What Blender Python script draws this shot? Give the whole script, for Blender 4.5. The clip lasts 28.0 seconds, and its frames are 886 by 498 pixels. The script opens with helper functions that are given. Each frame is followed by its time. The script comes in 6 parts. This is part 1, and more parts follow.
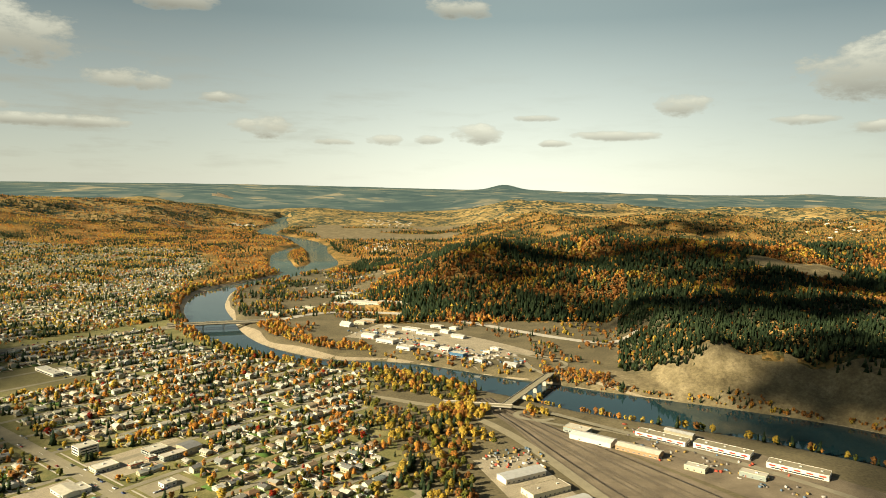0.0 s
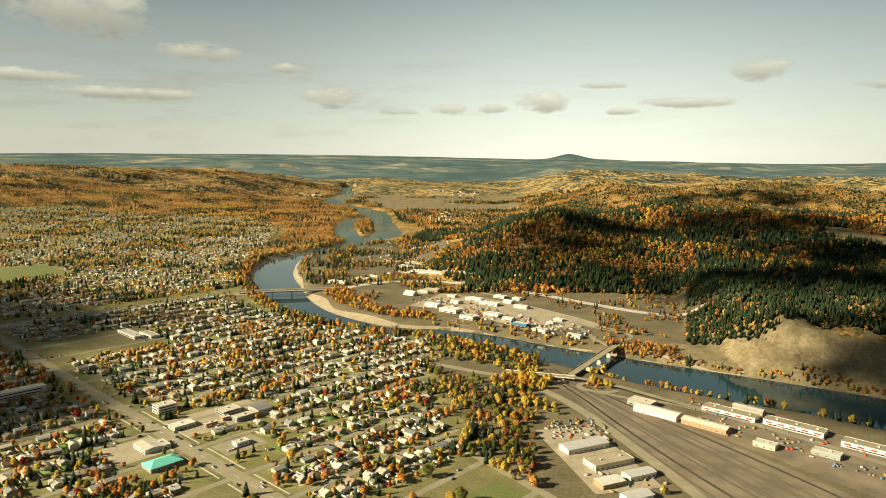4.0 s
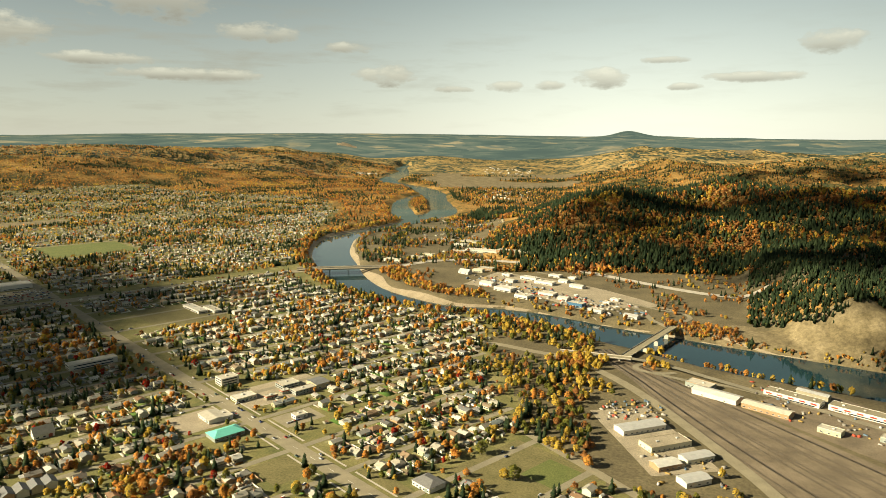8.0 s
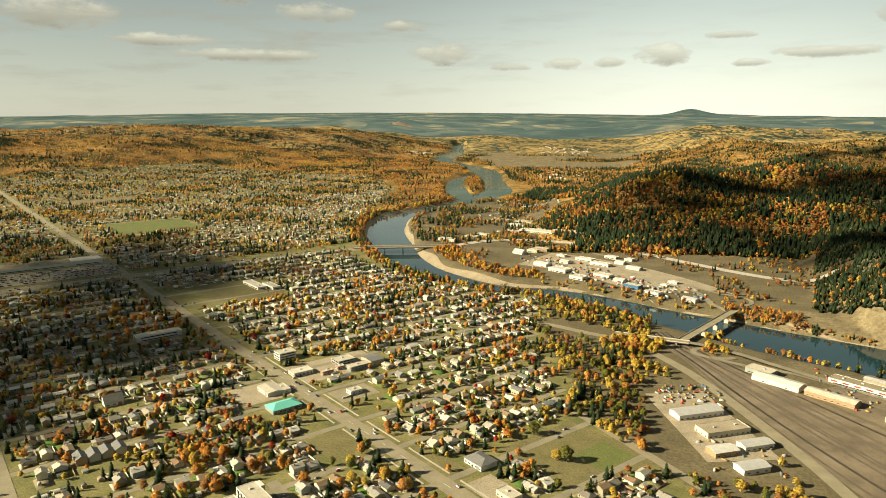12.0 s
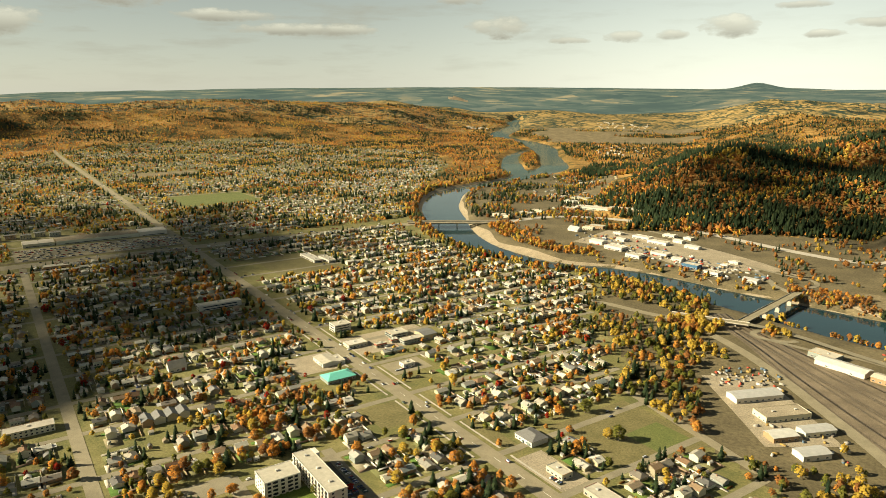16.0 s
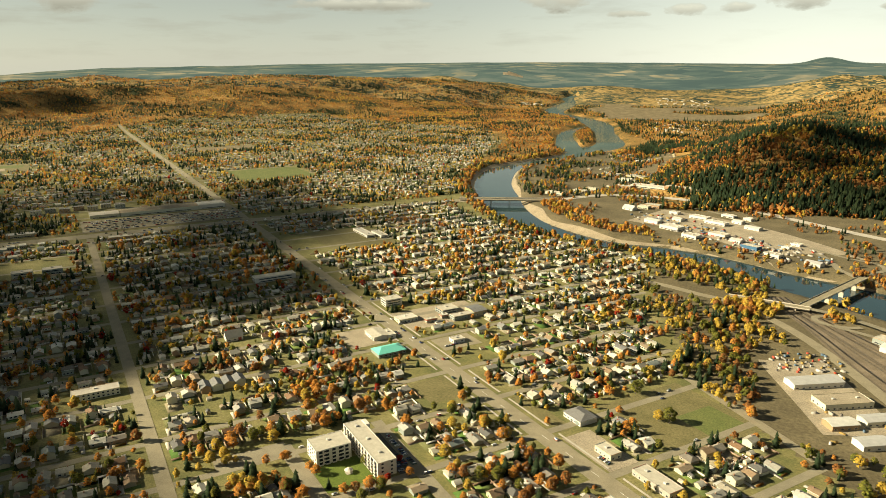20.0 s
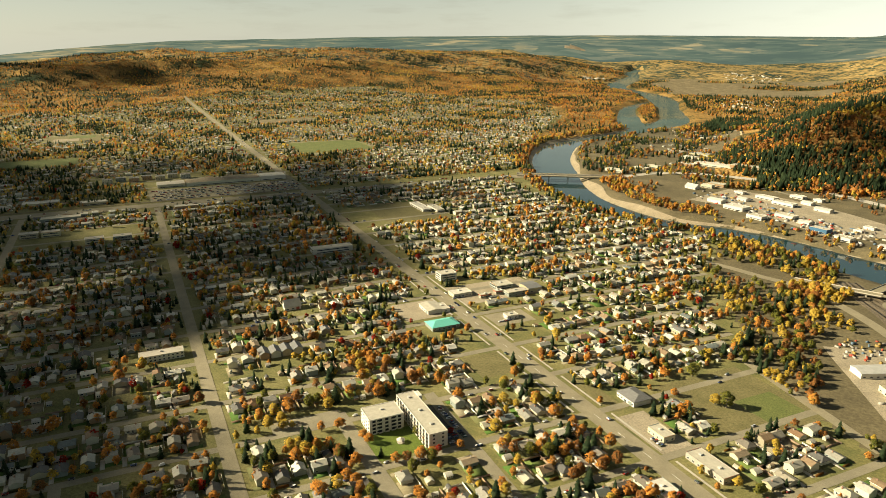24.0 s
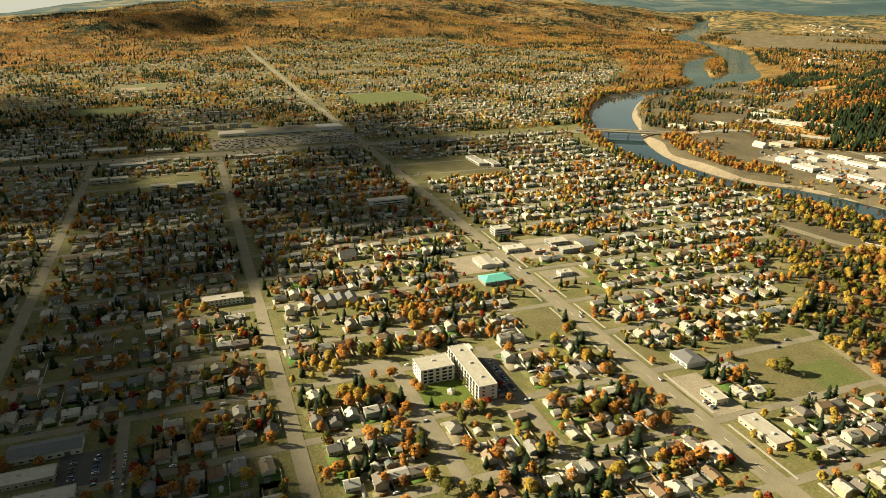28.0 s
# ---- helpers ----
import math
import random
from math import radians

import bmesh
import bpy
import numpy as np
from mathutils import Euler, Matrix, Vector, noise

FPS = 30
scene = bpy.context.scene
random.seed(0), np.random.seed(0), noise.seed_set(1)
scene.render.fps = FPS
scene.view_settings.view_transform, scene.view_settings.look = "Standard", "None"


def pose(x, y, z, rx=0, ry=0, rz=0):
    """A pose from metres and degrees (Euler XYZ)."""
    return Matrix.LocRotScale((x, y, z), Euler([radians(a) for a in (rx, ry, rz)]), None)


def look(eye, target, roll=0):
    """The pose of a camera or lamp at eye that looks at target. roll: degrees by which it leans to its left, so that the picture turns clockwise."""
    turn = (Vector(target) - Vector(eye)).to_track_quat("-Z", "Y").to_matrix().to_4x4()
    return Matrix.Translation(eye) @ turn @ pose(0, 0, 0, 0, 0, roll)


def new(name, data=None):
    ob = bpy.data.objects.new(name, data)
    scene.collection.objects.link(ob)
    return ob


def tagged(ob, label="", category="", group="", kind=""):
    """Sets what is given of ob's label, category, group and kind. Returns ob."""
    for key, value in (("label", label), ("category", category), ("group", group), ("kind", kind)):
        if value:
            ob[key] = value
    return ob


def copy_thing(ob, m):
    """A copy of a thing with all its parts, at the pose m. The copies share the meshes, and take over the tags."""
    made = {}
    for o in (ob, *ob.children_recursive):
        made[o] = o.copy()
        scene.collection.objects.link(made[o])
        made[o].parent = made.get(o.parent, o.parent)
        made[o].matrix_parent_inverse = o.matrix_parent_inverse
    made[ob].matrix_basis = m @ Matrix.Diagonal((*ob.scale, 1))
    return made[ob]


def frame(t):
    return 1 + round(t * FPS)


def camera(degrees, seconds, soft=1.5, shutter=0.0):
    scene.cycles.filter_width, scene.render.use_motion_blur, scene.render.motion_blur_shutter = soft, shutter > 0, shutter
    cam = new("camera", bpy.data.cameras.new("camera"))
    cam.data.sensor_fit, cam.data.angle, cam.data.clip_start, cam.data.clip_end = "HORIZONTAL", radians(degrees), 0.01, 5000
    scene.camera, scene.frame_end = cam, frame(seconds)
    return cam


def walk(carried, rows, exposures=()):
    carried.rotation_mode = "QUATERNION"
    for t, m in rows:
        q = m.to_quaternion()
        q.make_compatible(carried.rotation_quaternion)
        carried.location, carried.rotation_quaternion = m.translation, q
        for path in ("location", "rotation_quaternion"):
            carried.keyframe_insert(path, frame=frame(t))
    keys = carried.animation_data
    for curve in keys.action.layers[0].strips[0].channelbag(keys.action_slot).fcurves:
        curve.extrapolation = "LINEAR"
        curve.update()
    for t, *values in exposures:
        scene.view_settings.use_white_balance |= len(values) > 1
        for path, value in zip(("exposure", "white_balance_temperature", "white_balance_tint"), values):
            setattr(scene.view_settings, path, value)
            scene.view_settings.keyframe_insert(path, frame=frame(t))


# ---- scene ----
# A town in a river valley in autumn, seen from one high point; the camera turns and tips down where it hangs.
EYE = (0.0, 0.0, 290.0)
cam = camera(65.0, 28.0, soft=0.85)
# seconds, yaw to the left, pitch, roll
PATH = [
    (0, -0.01, -4.70, 0.87),
    (0.5, 0.59, -5.09, 0.83),
    (1, 1.23, -5.32, 0.80),
    (1.5, 1.90, -5.52, 0.78),
    (2, 2.64, -5.86, 0.80),
    (2.5, 3.33, -6.34, 0.78),
    (3, 3.96, -6.76, 0.70),
    (3.5, 4.60, -6.98, 0.67),
    (5.5, 6.88, -8.18, 0.45),
    (6, 7.43, -8.39, 0.38),
    (6.5, 8.01, -8.55, 0.36),
    (7, 8.59, -8.70, 0.33),
    (7.5, 9.15, -8.89, 0.29),
    (8, 9.76, -9.04, 0.29),
    (8.5, 10.34, -9.22, 0.24),
    (9, 10.85, -9.41, 0.23),
    (9.5, 11.40, -9.62, 0.20),
    (10, 11.94, -9.83, 0.18),
    (10.5, 12.48, -10.04, 0.19),
    (11, 13.09, -10.28, 0.16),
    (11.5, 13.67, -10.51, 0.10),
    (12, 14.29, -10.73, 0.09),
    (12.5, 14.86, -10.96, 0.12),
    (14.5, 17.14, -11.93, 0.03),
    (15, 17.71, -12.20, 0.01),
    (15.5, 18.25, -12.46, 0.04),
    (16, 18.82, -12.74, 0.01),
    (16.5, 19.37, -12.99, -0.02),
    (17, 19.86, -13.19, -0.05),
    (17.5, 20.38, -13.42, -0.04),
    (18, 20.96, -13.69, -0.06),
    (18.5, 21.48, -13.94, -0.07),
    (19, 22.05, -14.18, -0.06),
    (19.5, 22.62, -14.43, -0.06),
    (20, 23.18, -14.66, -0.05),
    (20.5, 23.77, -14.91, -0.03),
    (21, 24.38, -15.19, -0.06),
    (21.5, 24.97, -15.41, -0.04),
    (23.5, 27.34, -16.33, -0.01),
    (24, 27.93, -16.71, -0.01),
    (24.5, 28.50, -17.16, -0.02),
    (25, 29.11, -17.66, 0.00),
    (25.5, 29.71, -18.18, -0.01),
    (26, 30.31, -18.62, 0.01),
    (26.5, 30.93, -19.08, 0.02),
    (27, 31.49, -19.55, 0.03),
    (27.5, 32.08, -20.03, 0.01),
    (28, 32.65, -20.48, 0.00),
]


def aim(yaw, pitch, roll):
    y, p = radians(yaw), radians(pitch)
    ahead = Vector((-math.sin(y) * math.cos(p), math.cos(y) * math.cos(p), math.sin(p)))
    return look(EYE, Vector(EYE) + ahead, roll)


KELVIN, TINT, STOPS = 7400, -1.0, 1.18
walk(cam, [(t, aim(yaw, pitch, roll)) for t, yaw, pitch, roll in PATH],
     [(0.0, STOPS, KELVIN, TINT), (28.0, STOPS, KELVIN, TINT)])

# ---- light ----
SUN_FROM, SUN_UP = 204.0, 27.0  # degrees: heading in the plan (counted from +x towards +y) and height
world = bpy.data.worlds.new("sky")
scene.world = world
world.use_nodes = True
wn = world.node_tree
sky = wn.nodes.new("ShaderNodeTexSky")
sky.sky_type = "NISHITA"
sky.sun_disc = False
sky.sun_elevation = radians(SUN_UP)
sky.sun_rotation = radians(90 - SUN_FROM)
sky.altitude, sky.air_density, sky.dust_density, sky.ozone_density = 600, 1.0, 1.0, 1.0
wn.nodes["Background"].inputs[1].default_value = 0.042

# fair-weather clouds low over the horizon: heading to the left, height, half width and half height in degrees
CLOUDS = [(32, 10.4, 4.6, 2.2), (24, 7.9, 3.0, 0.8), (17.5, 7.0, 2.0, 0.5), (14.4, 4.9, 2.5, 0.9), (29.5, 4.7, 6.0, 0.5), (35, 5.6, 4.0, 0.5), (9.0, 3.9, 1.8, 0.3), (4.8, 4.1, 1.6, 0.5), (1.3, 4.2, 1.4, 0.4),
          (-2.5, 4.7, 2.3, 0.8), (-7.2, 6.0, 1.8, 0.3), (-9.0, 4.0, 1.6, 0.3), (-14.0, 4.6, 3.6, 0.4), (-18.7, 6.9, 2.3, 0.9), (-31.0, 9.0, 4.3, 2.2), (-27.3, 5.6, 2.4, 0.4), (-32.0, 5.0, 2.4, 0.5), (42.0, 7.2, 3.8, 1.3), (50.3, 4.8, 3.0, 1.1), (21.0, 14.0, 3.4, 1.0), (-1.0, 14.4, 3.0, 0.8)]


def sky_math(op, a, b=0.0):
    n = wn.nodes.new("ShaderNodeMath")
    n.operation = op
    for socket, v in zip(n.inputs, (a, b)):
        if isinstance(v, (int, float)):
            socket.default_value = v
        else:
            wn.links.new(v, socket)
    return n.outputs[0]


way = wn.nodes.new("ShaderNodeTexCoord")
axis = wn.nodes.new("ShaderNodeSeparateXYZ")
wn.links.new(way.outputs["Generated"], axis.inputs[0])
head = sky_math("MULTIPLY", sky_math("ARCTAN2", sky_math("MULTIPLY", axis.outputs[0], -1.0), axis.outputs[1]), 57.2958)
rise = sky_math("MULTIPLY", sky_math("ARCSINE", axis.outputs[2]), 57.2958)
# haze that whitens the blue, thick over the horizon and thin overhead
veil = wn.nodes.new("ShaderNodeValToRGB")
for stop, (at, colour) in zip((veil.color_ramp.elements[0], veil.color_ramp.elements[1], veil.color_ramp.elements.new(0.3)), ((0.0, (12.6, 12.8, 12.7, 1)), (1.0, (3.6, 5.5, 8.0, 1)), (0.27, (3.6, 4.4, 4.7, 1)))):
    stop.position, stop.color = at, colour
wn.links.new(sky_math("MULTIPLY", rise, 1 / 50.0), veil.inputs[0])
haze = wn.nodes.new("ShaderNodeMix")
haze.data_type = "RGBA"
haze.inputs[0].default_value = 0.7
# the haze is brightest to the north and dulls towards the west
off_ = sky_math("MULTIPLY", sky_math("ADD", head, 6.0), 1 / 22.0)
glow_ = sky_math("ADD", sky_math("MULTIPLY", sky_math("POWER", 2.718, sky_math("MULTIPLY", sky_math("MULTIPLY", off_, off_), -1.0)), 0.52), 0.58)
veiled = wn.nodes.new("ShaderNodeVectorMath")
veiled.operation = "SCALE"
wn.links.new(veil.outputs[0], veiled.inputs[0])
wn.links.new(glow_, veiled.inputs["Scale"])
wn.links.new(sky.outputs[0], haze.inputs[6])
wn.links.new(veiled.outputs[0], haze.inputs[7])
billow = wn.nodes.new("ShaderNodeTexNoise")
stretch = wn.nodes.new("ShaderNodeVectorMath")
stretch.operation = "MULTIPLY"
stretch.inputs[1].default_value = (1.0, 1.0, 2.2)
wn.links.new(way.outputs["Generated"], stretch.inputs[0])
wn.links.new(stretch.outputs[0], billow.inputs["Vector"])
billow.inputs["Scale"].default_value, billow.inputs["Detail"].default_value, billow.inputs["Roughness"].default_value = 26.0, 6.0, 0.62
wobble = sky_math("MULTIPLY", sky_math("SUBTRACT", billow.outputs["Fac"], 0.5), 3.4)
cover, lit = None, None
for h0, e0, w0, k0 in CLOUDS:
    u = sky_math("MULTIPLY", sky_math("SUBTRACT", head, h0), 1 / w0)
    v = sky_math("MULTIPLY", sky_math("SUBTRACT", rise, e0), 1 / k0)
    d = sky_math("SUBTRACT", sky_math("SUBTRACT", 1.0, sky_math("ADD", sky_math("MULTIPLY", u, u), sky_math("MULTIPLY", v, v))), wobble)
    m = sky_math("MINIMUM", sky_math("MAXIMUM", d, 0.0), 1.0)
    t = sky_math("MULTIPLY", m, sky_math("ADD", v, 0.25))
    cover = m if cover is None else sky_math("MAXIMUM", cover, m)
    lit = t if lit is None else sky_math("ADD", lit, t)
shade = wn.nodes.new("ShaderNodeValToRGB")
shade.color_ramp.elements[0].position, shade.color_ramp.elements[0].color = 0.2, (3.2, 2.9, 2.5, 1)
shade.color_ramp.elements[1].position, shade.color_ramp.elements[1].color = 0.85, (9.2, 8.9, 8.1, 1)
wn.links.new(sky_math("ADD", sky_math("MULTIPLY", lit, 0.5), 0.45), shade.inputs[0])
overlay = wn.nodes.new("ShaderNodeMix")
overlay.data_type = "RGBA"
wn.links.new(sky_math("MULTIPLY", sky_math("MULTIPLY", cover, sky_math("SUBTRACT", 2.0, cover)), 0.66), overlay.inputs[0])
wn.links.new(haze.outputs[2], overlay.inputs[6])
wn.links.new(shade.outputs[0], overlay.inputs[7])
streak = wn.nodes.new("ShaderNodeCombineXYZ")
wn.links.new(sky_math("MULTIPLY", head, 0.13), streak.inputs[0])
wn.links.new(sky_math("MULTIPLY", rise, 0.75), streak.inputs[1])
wisp = wn.nodes.new("ShaderNodeTexNoise")
wisp.inputs["Scale"].default_value, wisp.inputs["Detail"].default_value, wisp.inputs["Roughness"].default_value = 1.0, 5.0, 0.6
wn.links.new(streak.outputs[0], wisp.inputs["Vector"])
low = sky_math("MULTIPLY", sky_math("SUBTRACT", rise, 5.5), 1 / 4.5)
thin_ = sky_math("MINIMUM", sky_math("MAXIMUM", sky_math("MULTIPLY", sky_math("SUBTRACT", wisp.outputs["Fac"], 0.5), 5.0), 0.0), 1.0)
west_ = sky_math("MINIMUM", sky_math("MAXIMUM", sky_math("MULTIPLY", sky_math("ADD", head, 12.0), 1 / 40.0), 0.25), 1.0)
veils = sky_math("MULTIPLY", sky_math("MULTIPLY", thin_, west_), sky_math("POWER", 2.718, sky_math("MULTIPLY", sky_math("MULTIPLY", low, low), -1.0)))
drawn = wn.nodes.new("ShaderNodeMix")
drawn.data_type = "RGBA"
wn.links.new(sky_math("MULTIPLY", veils, 0.55), drawn.inputs[0])
wn.links.new(overlay.outputs[2], drawn.inputs[6])
drawn.inputs[7].default_value = (4.3, 4.1, 3.7, 1)
wn.links.new(drawn.outputs[2], wn.nodes["Background"].inputs[0])
sun = new("sun", bpy.data.lights.new("sun", "SUN"))
sun.data.energy, sun.data.angle, sun.data.color = 5.0, radians(0.6), (1.0, 0.88, 0.72)
sd = Vector((math.cos(radians(SUN_FROM)) * math.cos(radians(SUN_UP)), math.sin(radians(SUN_FROM)) * math.cos(radians(SUN_UP)), math.sin(radians(SUN_UP))))
sun.matrix_world = look(sd * 100, (0, 0, 0))

# ---- materials ----
def material(name, rough=0.9, metal=0.0, spec=0.3):
    m = bpy.data.materials.new(name)
    m.use_nodes = True
    b = m.node_tree.nodes["Principled BSDF"]
    b.inputs["Roughness"].default_value = rough
    b.inputs["Metallic"].default_value = metal
    b.inputs["Specular IOR Level"].default_value = spec
    return m, m.node_tree, b


def noise_node(nt, scale, detail=4.0, rough=0.6):
    co = nt.nodes.new("ShaderNodeNewGeometry")
    n = nt.nodes.new("ShaderNodeTexNoise")
    n.inputs["Scale"].default_value, n.inputs["Detail"].default_value, n.inputs["Roughness"].default_value = scale, detail, rough
    nt.links.new(co.outputs["Position"], n.inputs["Vector"])
    return n.outputs["Fac"]


def ramp(nt, fac, stops, mode="LINEAR"):
    r = nt.nodes.new("ShaderNodeValToRGB")
    r.color_ramp.interpolation = mode
    e = r.color_ramp.elements
    while len(e) < len(stops):
        e.new(0.5)
    for k, (p, c) in zip(e, stops):
        k.position, k.color = p, (*c, 1)
    nt.links.new(fac, r.inputs[0])
    return r.outputs[0]


def mixed(nt, mode, fac, a, b):
    x = nt.nodes.new("ShaderNodeMix")
    x.data_type, x.blend_type = "RGBA", mode
    for socket, v in ((x.inputs[0], fac), (x.inputs[6], a), (x.inputs[7], b)):
        if isinstance(v, (int, float)):
            socket.default_value = v
        elif isinstance(v, tuple):
            socket.default_value = (*v, 1)
        else:
            nt.links.new(v, socket)
    return x.outputs[2]


def bump(nt, b, fac, strength, distance):
    k = nt.nodes.new("ShaderNodeBump")
    k.inputs["Strength"].default_value, k.inputs["Distance"].default_value = strength, distance
    nt.links.new(fac, k.inputs["Height"])
    nt.links.new(k.outputs[0], b.inputs["Normal"])


def earth(name, stops, large, fine, relief=0.3, rough=0.95, grain=0.45):
    """Ground and bare surfaces: a colour that drifts at a large scale, with a fine grain."""
    m, nt, b = material(name, rough)
    c = ramp(nt, noise_node(nt, large, 6.0, 0.65), stops)
    f = noise_node(nt, fine, 5.0, 0.7)
    g = ramp(nt, f, [(0.3, (1 - grain,) * 3), (0.7, (1 + grain * 0.6,) * 3)])
    nt.links.new(mixed(nt, "MULTIPLY", 1.0, c, g), b.inputs["Base Color"])
    bump(nt, b, f, relief, 0.4)
    return m


def chance(nt):
    """A random number for each thing or, within a joined mesh, for each piece."""
    o, g, a, f = (nt.nodes.new(k) for k in ("ShaderNodeObjectInfo", "ShaderNodeNewGeometry", "ShaderNodeMath", "ShaderNodeMath"))
    nt.links.new(o.outputs["Random"], a.inputs[0])
    nt.links.new(g.outputs["Random Per Island"], a.inputs[1])
    f.operation = "FRACT"
    nt.links.new(a.outputs[0], f.inputs[0])
    return f.outputs[0]


def painted(name, palette, rough=0.8, grain=0.25, scale=0.6, metal=0.0):
    """A surface whose colour is picked from a palette, one for each piece, with weathering."""
    m, nt, b = material(name, rough, metal)
    n = len(palette)
    c = ramp(nt, chance(nt), [(k / n, p) for k, p in enumerate(palette)], "CONSTANT")
    f = noise_node(nt, scale, 5.0, 0.7)
    g = ramp(nt, f, [(0.3, (1 - grain,) * 3), (0.7, (1 + grain * 0.4,) * 3)])
    nt.links.new(mixed(nt, "MULTIPLY", 1.0, c, g), b.inputs["Base Color"])
    bump(nt, b, f, 0.2, 0.1)
    return m


def foliage(name, dark, light):
    m, nt, b = material(name, 0.85, 0.0, 0.15)
    r = chance(nt)
    c = ramp(nt, r, [(0.0, dark), (1.0, light)])
    g = ramp(nt, noise_node(nt, 0.8, 3.0), [(0.3, (0.7,) * 3), (0.7, (1.2,) * 3)])
    c = mixed(nt, "MULTIPLY", 1.0, c, g)
    nt.links.new(c, b.inputs["Base Color"])
    t = nt.nodes.new("ShaderNodeBsdfTranslucent")
    nt.links.new(c, t.inputs[0])
    s = nt.nodes.new("ShaderNodeMixShader")
    s.inputs[0].default_value = 0.55
    nt.links.new(b.outputs[0], s.inputs[1])
    nt.links.new(t.outputs[0], s.inputs[2])
    nt.links.new(s.outputs[0], nt.nodes["Material Output"].inputs[0])
    return m


def canopy(name, cell, patch, stops, relief, spread=0.3):
    """Closed woods seen from afar: crowns as cells, coloured in drifting patches, standing up as domes."""
    m, nt, b = material(name, 0.95, 0.0, 0.1)
    v = nt.nodes.new("ShaderNodeTexVoronoi")
    v.inputs["Scale"].default_value = cell
    g = nt.nodes.new("ShaderNodeAttribute")
    g.attribute_name = "plan"
    nt.links.new(g.outputs["Vector"], v.inputs["Vector"])
    sep = nt.nodes.new("ShaderNodeSeparateColor")
    nt.links.new(v.outputs["Color"], sep.inputs[0])
    a, c = nt.nodes.new("ShaderNodeMath"), nt.nodes.new("ShaderNodeMath")
    a.operation = c.operation = "MULTIPLY_ADD"
    drift = nt.nodes.new("ShaderNodeTexNoise")
    drift.inputs["Scale"].default_value, drift.inputs["Detail"].default_value, drift.inputs["Roughness"].default_value = patch, 5.0, 0.6
    nt.links.new(g.outputs["Vector"], drift.inputs["Vector"])
    nt.links.new(drift.outputs["Fac"], a.inputs[0])
    a.inputs[1].default_value, a.inputs[2].default_value = 2.2, -0.7 - spread * 0.3
    nt.links.new(sep.outputs[0], c.inputs[0])
    c.inputs[1].default_value = spread
    nt.links.new(a.outputs[0], c.inputs[2])
    nt.links.new(ramp(nt, c.outputs[0], stops), b.inputs["Base Color"])
    f = nt.nodes.new("ShaderNodeMath")
    f.operation = "SUBTRACT"
    f.inputs[0].default_value = 1.0
    nt.links.new(v.outputs["Distance"], f.inputs[1])
    bump(nt, b, f.outputs[0], 1.0, relief)
    return m


M_LAWN = earth("dry_lawn", [(0.3, (0.11, 0.118, 0.04)), (0.5, (0.18, 0.165, 0.06)), (0.7, (0.265, 0.23, 0.1))], 0.03, 0.5)
M_FOREST = canopy("woodland_canopy", 0.13, 0.004, [(0.15, (0.035, 0.05, 0.024)), (0.32, (0.1, 0.08, 0.03)), (0.5, (0.25, 0.15, 0.05)), (0.85, (0.42, 0.255, 0.085))], 4.0)
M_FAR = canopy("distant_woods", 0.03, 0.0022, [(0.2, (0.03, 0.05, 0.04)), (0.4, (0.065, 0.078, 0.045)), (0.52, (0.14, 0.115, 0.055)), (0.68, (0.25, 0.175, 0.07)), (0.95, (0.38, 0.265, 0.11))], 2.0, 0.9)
# farthest woods: pale teal distance haze is painted into their colour
M_HORIZON = canopy("horizon_woods_haze_glow", 0.004, 0.0009, [(0.2, (0.06, 0.088, 0.08)), (0.5, (0.085, 0.115, 0.095)), (0.72, (0.13, 0.145, 0.115)), (0.86, (0.2, 0.18, 0.115)), (0.97, (0.29, 0.24, 0.15))], 1.0, 0.5)
# the hazy tones glow by themselves, in place of sunlight on the ring
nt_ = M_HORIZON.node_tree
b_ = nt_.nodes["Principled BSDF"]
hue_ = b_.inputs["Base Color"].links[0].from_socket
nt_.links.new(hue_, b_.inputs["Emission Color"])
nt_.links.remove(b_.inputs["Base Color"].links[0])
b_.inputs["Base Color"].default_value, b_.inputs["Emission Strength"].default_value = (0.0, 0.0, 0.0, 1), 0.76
M_PARK = earth("park_grass", [(0.3, (0.14, 0.125, 0.05)), (0.7, (0.2, 0.17, 0.075))], 0.05, 0.5)
M_GRASS = earth("dry_meadow", [(0.3, (0.095, 0.078, 0.042)), (0.55, (0.15, 0.122, 0.066)), (0.75, (0.21, 0.172, 0.098))], 0.015, 0.3)
M_BLUFF = earth("bare_clay_slope", [(0.3, (0.12, 0.095, 0.05)), (0.5, (0.19, 0.15, 0.08)), (0.75, (0.3, 0.24, 0.14))], 0.03, 0.2, 1.2)
M_GRAVEL = earth("river_gravel", [(0.3, (0.25, 0.2, 0.13)), (0.7, (0.38, 0.31, 0.21))], 0.05, 0.8)
M_YARD = earth("gravel_yard", [(0.3, (0.27, 0.225, 0.155)), (0.7, (0.42, 0.355, 0.25))], 0.04, 0.7)
M_ROAD = earth("worn_asphalt", [(0.3, (0.22, 0.19, 0.125)), (0.7, (0.31, 0.268, 0.178))], 0.06, 1.2, 0.1, 0.9, 0.2)
M_STREET = earth("dusty_street", [(0.3, (0.2, 0.175, 0.12)), (0.7, (0.29, 0.255, 0.175))], 0.05, 1.0, 0.1, 0.9, 0.2)
M_TRACKBED = earth("ballast", [(0.3, (0.12, 0.095, 0.065)), (0.5, (0.19, 0.15, 0.1)), (0.7, (0.26, 0.205, 0.14))], 0.03, 0.8, 0.3)
M_ASPHALT = earth("dark_asphalt", [(0.3, (0.07, 0.065, 0.055)), (0.7, (0.12, 0.11, 0.09))], 0.06, 1.2, 0.1, 0.9, 0.2)
